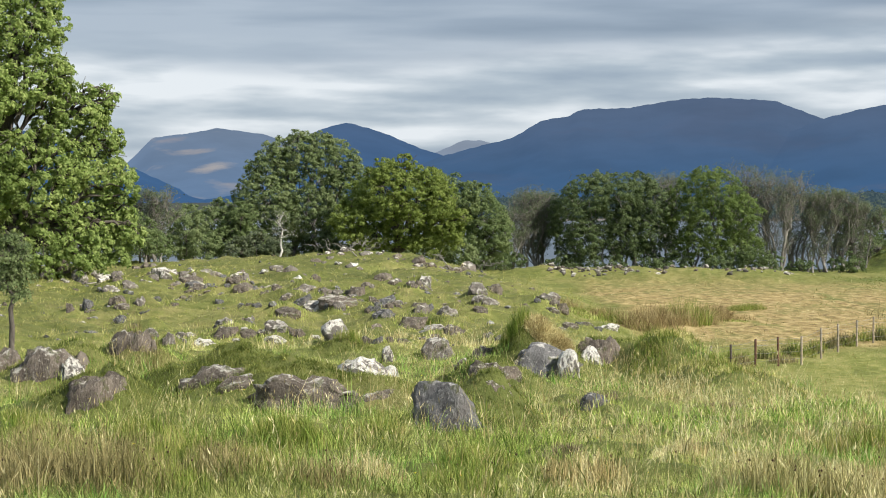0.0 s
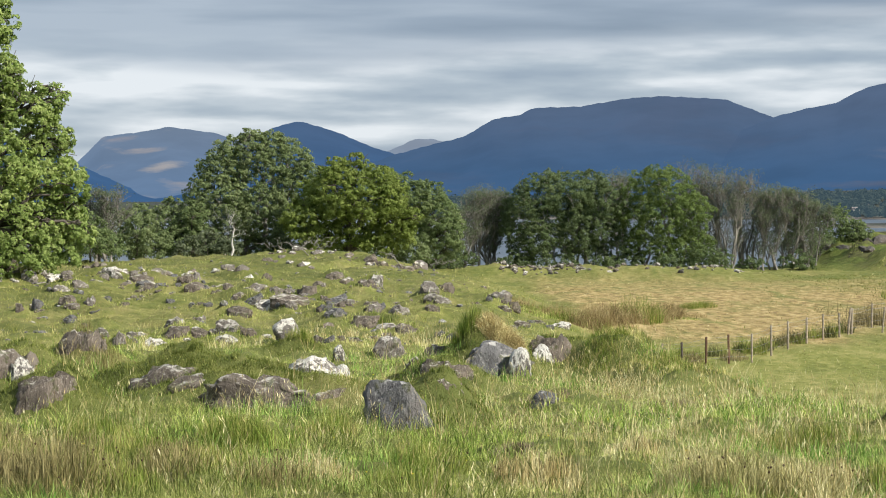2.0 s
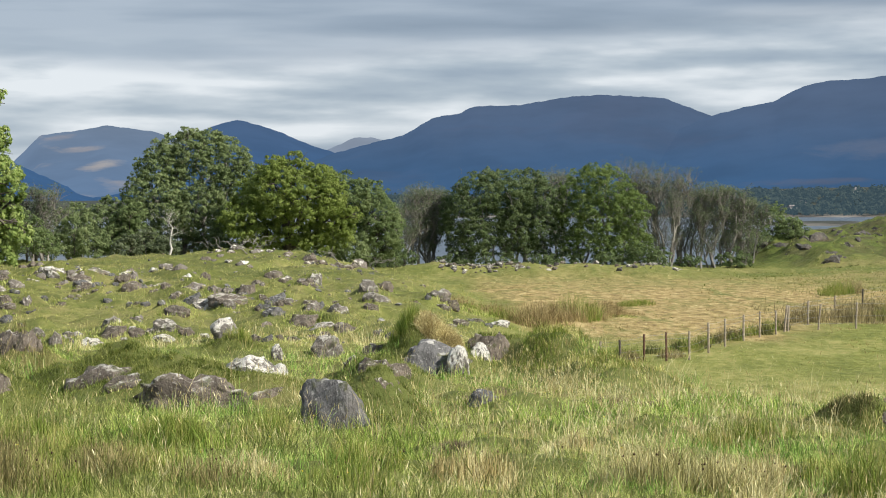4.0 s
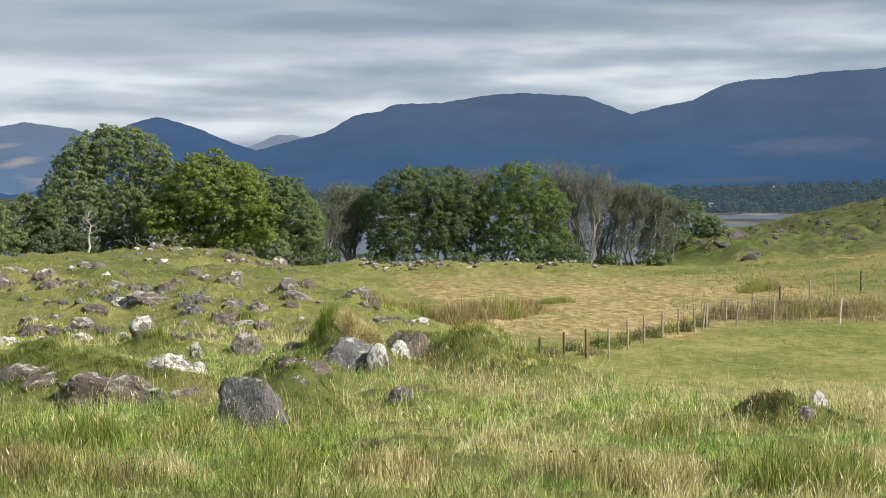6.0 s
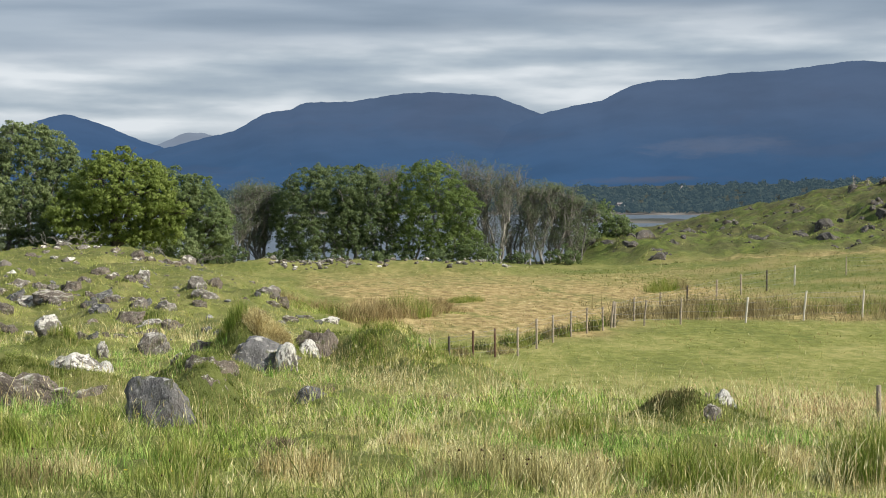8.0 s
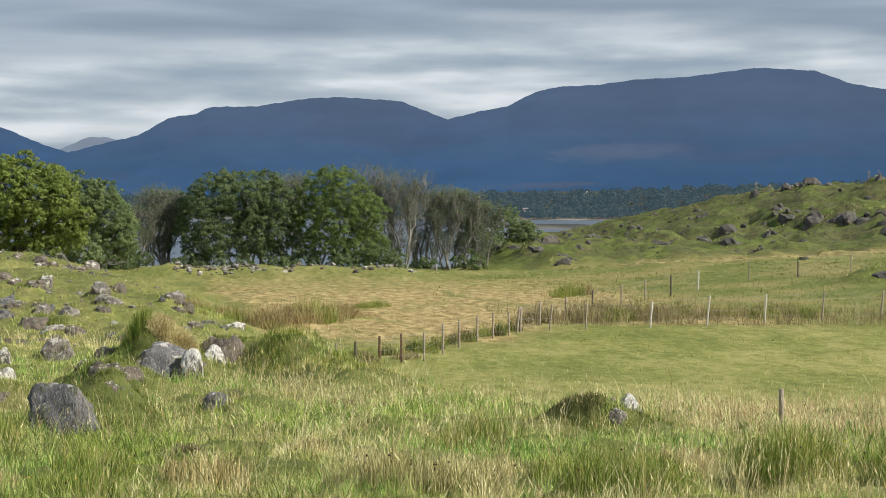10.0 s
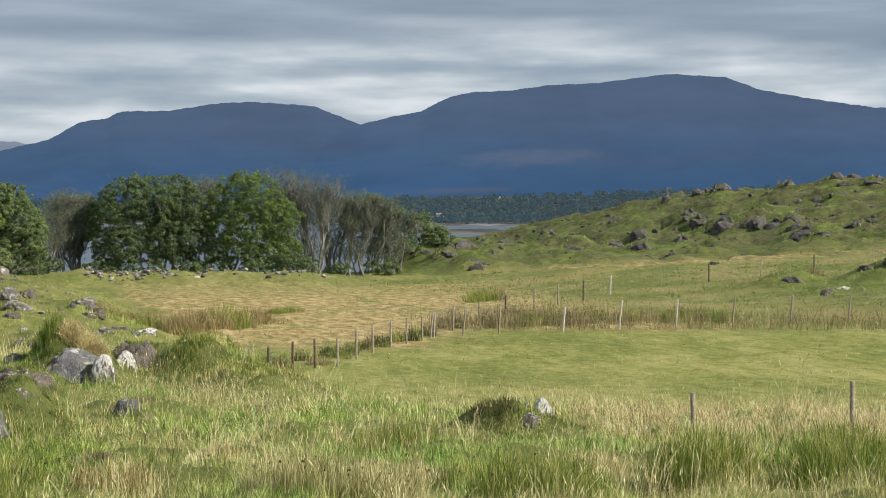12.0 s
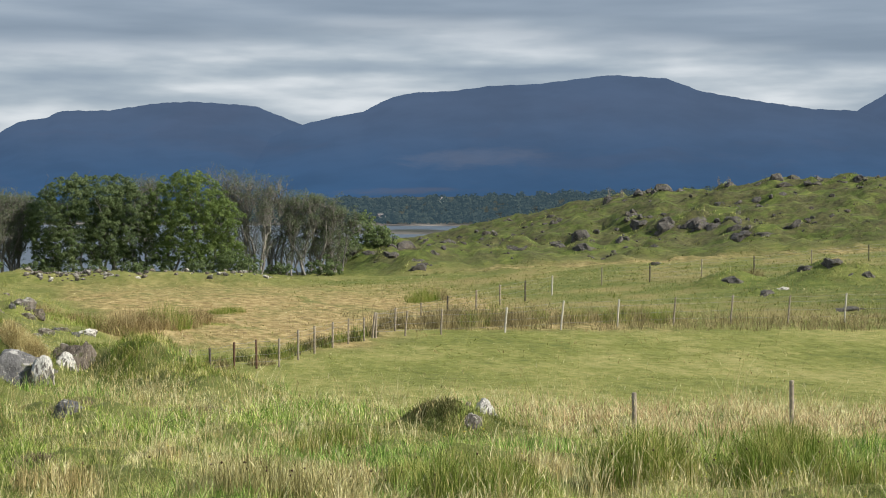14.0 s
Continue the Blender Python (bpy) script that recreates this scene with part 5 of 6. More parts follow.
for _x, _y, _w, _h, _kind, _pick, _turn, _sink in (
        (3.25, 40.2, 0.6, 0.40, "crusted", 1, 20, 0.5), (2.72, 39.0, 0.62, 0.60, "crusted", 0, 60, 0.5), (-7.5, 36.5, 0.55, 0.6, "white", 2, 20, 0.5)):
    boulder(_x, _y, _w, _h, _kind, _pick, _turn, 0.8, _sink, group=NEAR)
ROW = "row of half buried stones"
boulders(OUTCROP_A, "gbwgbgbg", ROW, True, 0.5, 0.85, 0.9)
KNOLL = "stones on the rocky knoll"
boulders(OUTCROP_B, "bdbgbdbgdb", KNOLL, True, 0.5, 0.9, 0.85)
boulders(OUTCROP_C, "wbdbgdbgbg", KNOLL, True, 0.5, 0.9, 0.85)
boulders(OUTCROP_D, "bwbgbwbg", KNOLL, True, 0.5, 0.9, 0.85)
boulders(OUTCROP_E, "wbgwbgwbgw", KNOLL, True, 0.5, 0.85, 0.85)


def stone_litter(name, label, seed, n, box, size, material, belts):
    """Countless small stones between the outcrops, in one mesh."""
    rng = np.random.RandomState(seed)
    forms = [rock_mesh(400 + i, material, 9, 2) for i in range(4)]
    parts = [(np.array([v.co for v in f.vertices]), np.array([p.vertices for p in f.polygons])) for f in forms]
    geo = Geo()
    while n:
        x, y = box[0] + rng.rand() * (box[1] - box[0]), box[2] + rng.rand() * (box[3] - box[2])
        if rng.rand() > 0.05 + 0.95 * float(smooth(0.0, 0.4, ripple(x, y * belts, 9, 0.15 + seed))):
            continue
        v, f = parts[rng.randint(4)]
        s = size[0] + (size[1] - size[0]) * rng.rand() ** 2
        a = rng.rand() * 6.283
        c, k = math.cos(a), math.sin(a)
        p = v @ np.array([[c, k, 0], [-k, c, 0], [0, 0, 1]]) * (s, s, s * (0.5 + 0.6 * rng.rand())) + (x, y, gz(x, y) - s * 0.1)
        geo.add(p, f)
        n -= 1
    tagged(new(name, geo.mesh(name, material, False)), label, "stones", kind="stuff")


STREWN.sort(key=lambda r: r[1])
for _x, _y, _w, _h, _kind, _pick, _turn in STREWN[:150]:
    boulder(_x, _y, _w, _h, KIND[_kind], _pick, _turn, 0.65, 0.5, True, KNOLL, (0, _turn * 0.3))


def joined_stones(name, label, rows, kinds, material, low=1.0, sink=0.5):
    """Far stones of one kind of rock, in one mesh."""
    geo = Geo()
    for x, y, w, h, kind, pick, turn in rows:
        if kind in kinds:
            me = TINY[KIND[kind]][pick]
            h = h * low
            full = h / (1 - sink)
            a = radians(turn)
            v = np.array([p.co for p in me.vertices]) @ np.array([[math.cos(a), math.sin(a), 0], [-math.sin(a), math.cos(a), 0], [0, 0, 1]])
            geo.add(v * (w * 0.62, w * 0.4, full * 0.62) + (x, y, gz(x, y - 0.27 * w) + h - full * 0.5), np.array([p.vertices for p in me.polygons]))
    tagged(new(name, geo.mesh(name, material, False)), label, "stones", kind="stuff")


joined_stones("white_knoll_stones", "white lichened stones in rows on the far knoll", STREWN[150:], "w", ROCK_WHITE)
joined_stones("grey_knoll_stones", "low grey stones in rows on the far knoll", STREWN[150:], "g", ROCK)
joined_stones("brown_knoll_stones", "low brown stones in rows on the far knoll", STREWN[150:], "bd", ROCK_BROWN)
stone_litter("stone_litter", "small grey stones littering the knoll", 3, 200, (-21, 4.5, 54, 110), (0.06, 0.24), ROCK_BROWN, 2.0)
stone_litter("dark_stone_litter", "small dark stones littering the knoll", 4, 240, (-20, 5.5, 50, 110), (0.06, 0.24), ROCK_DARK, 2.0)
HILL = "rocks on the grassy hill"
boulders(HILL_A, "ssssssssss", HILL, True, 0.6, 1.25, 0.6)
boulders(HILL_B, "sssssssssw", HILL, True, 0.6, 1.15, 0.65)
boulders(HILL_C, "ssssssssss", HILL, True, 0.6, 1.0, 0.65)
boulders(HILL_D, "sssssss", HILL, True, 0.6, 1.0, 0.6)
joined_stones("hill_ledges", "ledges darkened for shade, breaking through the hill turf", STREWN_HILL, "sb", ROCK_SHADED, 0.75, 0.6)
stone_litter("hill_stone_litter", "small dark stones on the hillside", 7, 520, (33, 88, 128, 170), (0.1, 0.4), ROCK_SHADED, 1.6)

# ---------------------------------------------------------------- tumbled wall


def tumbled_wall():
    """A drystone wall, fallen and half grown over: stones thick at one end and few along the bank."""
    rng = np.random.RandomState(9)
    ob = thing("stone_wall", 12, 116, gz(12, 116), "tumbled grey drystone wall along the meadow edge", "wall")
    for i in range(190):
        x = 7.0 + 5.6 * rng.rand() if i < 120 else 6.5 + 16.5 * rng.rand()
        tier = rng.rand() ** 1.5
        y = 120.6 - 2.0 * tier + 0.5 * rng.normal() - 0.08 * (x - 8)
        s = 0.08 + 0.17 * rng.rand() ** 1.8
        kind = ("brown", "grey", "brown", "grey", "slate", "white")[rng.randint(6)]
        if i % 3 == 0:
            FEET.append((x, y, s))
        st = part("stone", TINY[kind][rng.randint(6)], ob)
        st.matrix_basis = pose(x - 12, y - 116, gz(x, y) - gz(12, 116) - s * 0.3 + 0.12 * rng.rand(), 0, 0, rng.rand() * 60 - 30) @ Matrix.Diagonal((s * 1.2, s, s * 0.9, 1))


tumbled_wall()

# ---------------------------------------------------------------- fences


def fence(label, rows, woods, radius, top=None, lean=0.0, wires=(0.25, 0.5, 0.78, 0.95)):
    rng = np.random.RandomState(len(rows) * 7)
    x0, y0 = rows[0][:2]
    z0 = gz(x0, y0)
    ob = thing("fence", x0, y0, z0, label, "fence")
    heads = []
    for i, (x, y, h) in enumerate(rows):
        g = Geo()
        z = gz(x, y)
        r = radius * (0.9 + 0.25 * rng.rand())
        dx, dy = lean * h + rng.normal() * 0.02, rng.normal() * 0.02
        pts = [(0, 0, -0.25), (dx * 0.3, dy * 0.3, h * 0.3), (dx * 0.7, dy * 0.7, h * 0.7), (dx, dy, h - 0.015), (dx, dy, h)]
        tube(g, np.array(pts) + (x - x0, y - y0, z - z0), np.array([1.05, 1.0, 1.0, 0.98, 0.8]) * r, 9)
        part("post", g.mesh("post", woods[i % len(woods)]), ob)
        heads.append((x - x0 + dx * 0.5, y - y0 - r, z - z0, h))
    for k in wires:
        g = Geo()
        pts = []
        for a, b in zip(heads[:-1], heads[1:]):
            for s in (0, 0.25, 0.5, 0.75):
                pts.append((a[0] + (b[0] - a[0]) * s, a[1] + (b[1] - a[1]) * s, (a[2] + a[3] * k) * (1 - s) + (b[2] + b[3] * k) * s - 0.03 * math.sin(math.pi * s)))
        e = heads[-1]
        pts.append((e[0], e[1], e[2] + e[3] * k))
        tube(g, pts, np.full(len(pts), 0.004), 4)
        part("wire", g.mesh("wire", WIRE), ob, "thin galvanised wire strand")
    return ob


fence("weathered wooden post and wire fence beside the meadow", (
    (9.0, 60.6, 0.75), (9.55, 59.8, 0.85), (10.37, 59.9, 0.98), (11.19, 60.2, 0.98), (12.06, 60.7, 0.98), (13.19, 62.95, 1.08),
    (14.18, 64.8, 1.02), (15.31, 66.8, 0.98), (16.16, 67.8, 1.0), (17.04, 68.8, 0.93)), (POST, POST_DARK, POST_RED, POST_RED, POST, POST, POST, POST, POST, POST), 0.037)
fence("pale leaning post and wire fence across the field", (
    (17.66, 70.0, 1.05), (19.17, 70.6, 1.02), (20.81, 71, 1.06), (23.56, 71, 1.05), (26.27, 71.7, 1.24), (29.35, 73, 1.2),
    (32.11, 73.3, 1.26), (35.04, 73.7, 1.3), (37.65, 73.3, 1.28), (40.2, 72.8, 1.36), (42.73, 72.1, 1.36)), (POST, POST, POST, POST_PALE, POST_PALE, POST_PALE), 0.04, lean=0.09)
fence("weathered post and wire fence running up the slope", (
    (17.85, 70.2, 1.02), (19.26, 72.5, 0.98), (21.85, 77.8, 0.9), (24.5, 82.5, 0.92), (27.2, 86.6, 1.02), (29.7, 90.4, 1.07), (32.4, 94.2, 1.12), (35.15, 97.5, 1.13)),
    (POST, POST, POST, POST_DARK, POST, POST, POST_DARK, POST_PALE), 0.045)
fence("thin grey post and wire fence below the hill", (
    (39.95, 102, 1.1), (42.66, 101, 1.0), (46.5, 102, 1.08), (49.7, 101.3, 1.08), (53.6, 101.3, 1.15), (59, 103.8, 1.08), (64, 105, 1.08)), (POST, POST_DARK), 0.035)
fence("old grey fence posts standing in the long grass", (
    (8.7, 27.8, 0.3), (11.15, 26.81, 0.64), (13.39, 25.77, 0.74), (15.6, 24.8, 0.7)), (POST,), 0.04, wires=())

# ---------------------------------------------------------------- grass and rushes


def sward(rng, x, y, h, w, lean, wind=0.0, way=None, simple=False):
    """Grass blades that rise from the ground at x, y and arch over: vertices and faces."""
    n = len(x)
    z = ground_z(x, y) - 0.03
    a = rng.rand(n) * 6.283
    side = np.stack([np.cos(a), np.sin(a), np.zeros(n)], -1) * (w / 2)[:, None]
    b = rng.rand(n) * 6.283 if way is None else way + rng.normal(size=n) * 0.6
    off = np.stack([np.cos(b) * lean - wind * h, np.sin(b) * lean, np.zeros(n)], -1)
    p = np.stack([x, y, z], -1)
    bow = np.clip(lean / (h + 1e-6), 0, 1.6)
    rise = np.stack([np.zeros(n), np.zeros(n), h], -1)
    tip = p + off + rise * (1 - 0.32 * bow ** 1.5)[:, None]
    if simple:
        v = np.stack([p - side, p + side, tip], 1)
        return v.reshape(-1, 3), np.zeros((0, 4), int), np.arange(n * 3).reshape(-1, 3), tip
    one = p + off * 0.16 + rise * 0.45
    two = p + off * 0.52 + rise * (0.82 - 0.10 * bow)[:, None]
    v = np.stack([p - side, p + side, one + side * 0.9, one - side * 0.9, two + side * 0.6, two - side * 0.6, tip], 1)
    k = np.arange(n)[:, None] * 7
    quads = np.concatenate([k + np.array([[0, 1, 2, 3]]), k + np.array([[3, 2, 4, 5]])])
    return v.reshape(-1, 3), quads, k + np.array([[5, 4, 6]]), tip


def spread(rng, n, near, far, power, left=-17.0, right=33.0):
    """Places in the fan before the viewpoint, thinner with distance."""
    u = rng.rand(n)
    e = 2 - power
    d = (near ** e + u * (far ** e - near ** e)) ** (1 / e)
    b = np.radians(left + rng.rand(n) * (right - left))
    return d * np.sin(b), d * np.cos(b), d


def in_field(x, y, d):
    return smooth(41, 45, d) * smooth(8, 10, x)


def grass_layer(name, label, material, seed, n, near, far, power, height, width, lean, keep=None, heads=0.0, simple=False, each=9):
    rng = np.random.RandomState(seed)
    x, y, d = spread(rng, n, near, far, power)
    if keep is not None:
        ok = rng.rand(n) < keep(x, y, d)
        x, y, d = x[ok], y[ok], d[ok]
    # blades stand in tufts that lean outwards
    x, y, d = (np.repeat(v, each)[:] for v in (x[::each], y[::each], d[::each]))
    n = len(x)
    size = np.repeat(0.55 + 0.9 * rng.rand(n // each + 1) ** 1.5, each)[:n]
    spot = rng.normal(size=(n, 2)) * 0.055 * size[:, None] * (d / 22)[:, None] ** 0.6
    x, y = x + spot[:, 0], y + spot[:, 1]
    h = size * (height[0] + (height[1] - height[0]) * rng.rand(n) ** 1.4) * (0.48 + 0.72 * (0.7 * ripple(x, y, 2.3, seed) + 0.8 * ripple(x, y, 0.85, seed + 1) + 0.5).clip(0, 1.6))
    w = width * (0.7 + 0.6 * rng.rand(n)) * (d / 22) ** 0.45
    v, q, t, tip = sward(rng, x, y, h, w, h * lean * (0.25 + 0.95 * rng.rand(n)), 0.0, np.arctan2(spot[:, 1], spot[:, 0]), simple)
    geo = Geo().add(v, q, t)
    if heads:
        s = np.nonzero(rng.rand(n) < heads)[0]
        c = tip[s]
        up = np.stack([rng.normal(size=len(s)) * 0.025, rng.normal(size=len(s)) * 0.02, np.full(len(s), 0.07)], -1)
        sd = np.stack([np.full(len(s), 0.005), rng.normal(size=len(s)) * 0.003, np.zeros(len(s))], -1)
        hv = np.stack([c - up * 0.3, c + sd + up * 0.2, c + up, c - sd + up * 0.2], 1).reshape(-1, 3)
        geo.add(hv, np.arange(len(s) * 4).reshape(-1, 4))
    tagged(new(name, geo.mesh(name, material)), label, "grass", kind="stuff")


def lushness(x, y):
    return ripple(x, y, 5.2, 0.7)


FRESH = ((4.8, 28.8, 1.0, 1.1), (7.1, 28.3, 0.9, 0.8), (-2.7, 25.2, 0.8, 0.9), (6.9, 29.8, 1.3, 1.2), (9.6, 28.6, 0.9, 1.0), (-2.2, 24.4, 1.3, 1.4), (0.9, 23.6, 1.0, 1.5), (10.4, 20.0, 1.2, 1.4), (-5.6, 27.6, 0.7, 0.8), (3.2, 27.2, 0.9, 0.9), (12.2, 22.2, 1.3, 1.0))


def freshness(x, y):
    m = 0
    for fx, fy, a, b in FRESH:
        m = np.maximum(m, np.exp(-((x - fx) / a) ** 2 - ((y - fy) / b) ** 2))
    return m


def on_mound(x, y):
    m = 0
    for mx, my, h, a, b in MOUNDS[:8]:
        m = np.maximum(m, np.exp(-((x - mx) / (a * 1.6)) ** 4 - ((y - my) / (b * 1.6)) ** 4))
    return m


def rough_land(x, y, d):
    return (1 - in_field(x, y, d)) * (1 - 0.93 * on_mound(x, y))


grass_layer("short_grass", "dense short green pasture grass", GREEN, 1, 470000, 15, 50, 1.4, (0.07, 0.20), 0.0075, 0.9, rough_land, simple=True, each=6)
grass_layer("lush_grass", "patches of tall lush green grass", LUSH, 2, 150000, 15, 46, 1.5, (0.12, 0.34), 0.008, 0.7, lambda x, y, d: smooth(0.05, 0.35, lushness(x, y)) * rough_land(x, y, d))
grass_layer("dry_grass", "dry straw coloured grass stalks with seed heads", STRAW, 3, 80000, 15, 46, 1.4, (0.12, 0.44), 0.0048, 0.9, lambda x, y, d: (0.22 + 0.78 * smooth(-3, 5, x)) * (1 - 0.8 * freshness(x, y)) * (0.2 + 0.8 * smooth(0.1, -0.3, lushness(x, y))) * rough_land(x, y, d), 0.12)
# Duller, darker blades that thicken towards the left.
grass_layer("damp_grass", "dull green rushy grass, thicker on the left", DULL, 37, 150000, 15, 34, 1.4, (0.12, 0.36), 0.008, 0.8, lambda x, y, d: smooth(4, -1, x) * smooth(-0.3, 0.2, ripple(x, y, 3.7, 1.9)) * rough_land(x, y, d))
grass_layer("fresh_grass", "fresh bright green grass in damp hollows", VIVID, 17, 150000, 17, 33, 1.2, (0.14, 0.42), 0.009, 0.8, lambda x, y, d: freshness(x, y) ** 1.5)
grass_layer("bank_grass", "band of pinkish dry grass on the bank crest", PINK, 8, 60000, 25, 34, 1.2, (0.12, 0.44), 0.006, 0.9, lambda x, y, d: smooth(8.5, 11, x) * smooth(25.5, 28, d) * rough_land(x, y, d), 0.3)
grass_layer("tall_stalks", "tall pale grass stalks with seed heads", STRAW, 14, 30000, 18, 40, 1.0, (0.35, 0.8), 0.005, 0.6, lambda x, y, d: (0.25 + 0.45 * smooth(-2, 5, x)) * smooth(-0.1, 0.3, ripple(x, y, 4.4, 2.2)) * rough_land(x, y, d), 0.8)


def mound_turf():
    """Fine mossy turf on the mounds, with longer blades that hang over their edges."""
    rng = np.random.RandomState(19)
    geo = Geo()
    for mx, my, h, a, b in MOUNDS[:8]:
        n = int(10000 * a * b) + 1500
        r, t = 1.75 * np.sqrt(rng.rand(n)), rng.rand(n) * 6.283
        x, y = mx + a * r * np.cos(t), my + b * r * np.sin(t)
        hh = 0.025 + 0.06 * rng.rand(n) ** 1.6 + 0.09 * rng.rand(n) * (r > 1.0)
        v, q, tr, tip = sward(rng, x, y, hh, np.full(n, 0.011), hh * 0.8 * rng.rand(n), 0.0, t, True)
        geo.add(v, q, tr)
    for bx, by, w, h in BEDDED:
        n = int(2600 * w * w)
        x, y = bx + (rng.rand(n) - 0.5) * 1.7 * w, by + w * (0.12 + 0.9 * rng.rand(n))
        hh = 0.03 + 0.09 * rng.rand(n) ** 1.6
        v, q, tr, tip = sward(rng, x, y, hh, np.full(n, 0.012), hh * 0.9 * rng.rand(n), 0.0, None, True)
        geo.add(v, q, tr)
    dark = Geo()
    for mx, my, h, a, b in MOUNDS[:8]:
        n = int(2600 * a * b) + 500
        r, t = 1.3 * np.sqrt(rng.rand(n)), rng.rand(n) * 6.283
        x, y = mx + a * r * np.cos(t), my + b * r * np.sin(t)
        ok = ripple(x, y, 0.7, 1.3) > -0.05
        x, y = x[ok], y[ok]
        hh = 0.03 + 0.06 * rng.rand(len(x))
        v, q, tr, tip = sward(rng, x, y, hh, np.full(len(x), 0.014), hh * rng.rand(len(x)), 0.0, None, True)
        dark.add(v, q, tr)
    tagged(new("mound_heath", dark.mesh("mound_heath", HEATH)), "dark heather tufts in the mound turf", "heath", kind="stuff")
    tagged(new("turf_grass", geo.mesh("turf_grass", MOSS)), "mossy fine turf on the mounds", "grass", kind="stuff")


mound_turf()
grass_layer("knoll_grass", "tufts of grass between the knoll stones", KNOLL_GREEN, 4, 190000, 48, 122, 1.3, (0.06, 0.26), 0.011, 0.9, lambda x, y, d: smooth(8.5, 5, x), simple=True)
grass_layer("knoll_heath", "dark tufts among the knoll stones", HEATH, 10, 20000, 48, 120, 1.2, (0.06, 0.22), 0.012, 0.9, lambda x, y, d: smooth(7, 3, x) * smooth(0.1, 0.4, ripple(x, y * 1.6, 4.2, 0.9)), simple=True)
grass_layer("field_grass", "short grazed grass of the field", KNOLL_GREEN, 5, 150000, 43, 82, 1.2, (0.03, 0.10), 0.012, 0.9, lambda x, y, d: smooth(8, 10, x), simple=True, each=2)
grass_layer("field_straw", "thin dry stalks in the grazed field", STRAW, 28, 50000, 43, 80, 1.2, (0.03, 0.10), 0.009, 1.5, lambda x, y, d: smooth(8, 10, x) * (0.25 + 0.75 * smooth(22, 14, x)), simple=True, each=3)
grass_layer("field_edge_straw", "pale dry grass along the near edge of the field", STRAW, 29, 60000, 40, 56, 1.2, (0.04, 0.16), 0.008, 0.9, lambda x, y, d: smooth(7.5, 9.5, x) * smooth(56, 46, d), simple=True, each=4)
grass_layer("meadow_grass", "cut hay stubble and loose straw", STRAW, 6, 80000, 64, 122, 1.1, (0.03, 0.13), 0.03, 1.8, lambda x, y, d: smooth(7, 9, x) * smooth(36, 30, x) * smooth(0.0, 0.3, ripple(x, y, 4.5, 0.1)), simple=True, each=2)
grass_layer("aftermath_grass", "green regrowth between the hay swaths", TURF, 26, 60000, 64, 124, 1.1, (0.03, 0.12), 0.03, 1.2, lambda x, y, d: smooth(7, 9, x) * smooth(36, 30, x) * smooth(0.0, -0.3, ripple(x, y, 4.5, 0.1)), simple=True, each=2)
grass_layer("brown_swath", "brown cut hay lying in swaths", HAY, 27, 70000, 64, 118, 1.1, (0.06, 0.2), 0.018, 1.6, lambda x, y, d: smooth(8, 10, x) * smooth(34, 28, x) * smooth(0.05, 0.35, ripple(x, y * 0.6, 3.1, 1.4)), simple=True, each=6)
grass_layer("hill_grass", "rough tussock grass on the hill", TURF, 7, 120000, 84, 182, 1.0, (0.05, 0.2), 0.016, 0.9, lambda x, y, d: smooth(30, 36, x) * smooth(122, 132, d), simple=True)
grass_layer("hill_heath", "dark heath and bracken tufts on the hill", HEATH, 11, 120000, 126, 182, 1.0, (0.05, 0.22), 0.02, 0.9, lambda x, y, d: smooth(32, 36, x) * smooth(0.05, 0.4, ripple(x, y * 1.8, 5.5, 0.9)), simple=True)


grass_layer("fence_grass", "tall brown rough grass behind the fence", FENCE_RUSH, 12, 62000, 73, 92, 1.0, (0.2, 0.72), 0.009, 0.9, lambda x, y, d: smooth(18.5, 20, x) * smooth(0, 1.2, d - 74.2 - 0.17 * (x - 18)) * smooth(10, 3, d - 75 - 0.17 * (x - 18)))
grass_layer("moor_straw", "dry yellow grass on the slope behind the fence", STRAW, 33, 60000, 76, 128, 1.0, (0.06, 0.26), 0.012, 0.9, lambda x, y, d: smooth(23, 30, x) * smooth(0, 3, d - 77 - 0.17 * (x - 18)) * smooth(-0.25, 0.3, ripple(x, y * 0.7, 7, 0.6)), simple=True, each=3)
grass_layer("moor_grass", "tall pale green rough grass on the slope", TURF, 13, 100000, 78, 125, 1.0, (0.06, 0.24), 0.018, 0.9, lambda x, y, d: smooth(23, 30, x) * smooth(0, 3, d - 77 - 0.17 * (x - 18)), simple=True, each=3)


def boulder_grass():
    """Longer grass that stands against the feet of the boulders."""
    rng = np.random.RandomState(31)
    geo = Geo()
    for x, y, w in FEET:
        d = math.hypot(x, y)
        n = int((220 if d < 62 else 60) * w) + 20
        a = rng.rand(n) * 6.283
        r = w * (0.40 + 0.3 * rng.rand(n))
        h = (0.08 + 0.26 * rng.rand(n) ** 1.5) * min(1.0, 0.55 + 0.5 * w) * (1.0 if d < 46 else 0.6)
        v, q, t, tip = sward(rng, x + r * np.cos(a), y + 0.8 * r * np.sin(a), h, np.full(n, 0.009 * (d / 22) ** 0.5), h * 0.7 * rng.rand(n))
        geo.add(v, q, t)
    tagged(new("boulder_grass", geo.mesh("boulder_grass", GREEN)), "longer grass tufts at the feet of boulders", "grass", kind="stuff")


boulder_grass()


grass_layer("straw_patch", "patch of tall straw coloured grass between boulders", STRAW, 15, 26000, 44, 57, 1.0, (0.15, 0.5), 0.008, 0.7, lambda x, y, d: np.exp(-((x + 0.6) / 2.4) ** 4 - ((d - 51) / 3.0) ** 4) + np.exp(-((x + 5.2) / 2.0) ** 4 - ((d - 48.5) / 1.6) ** 4))


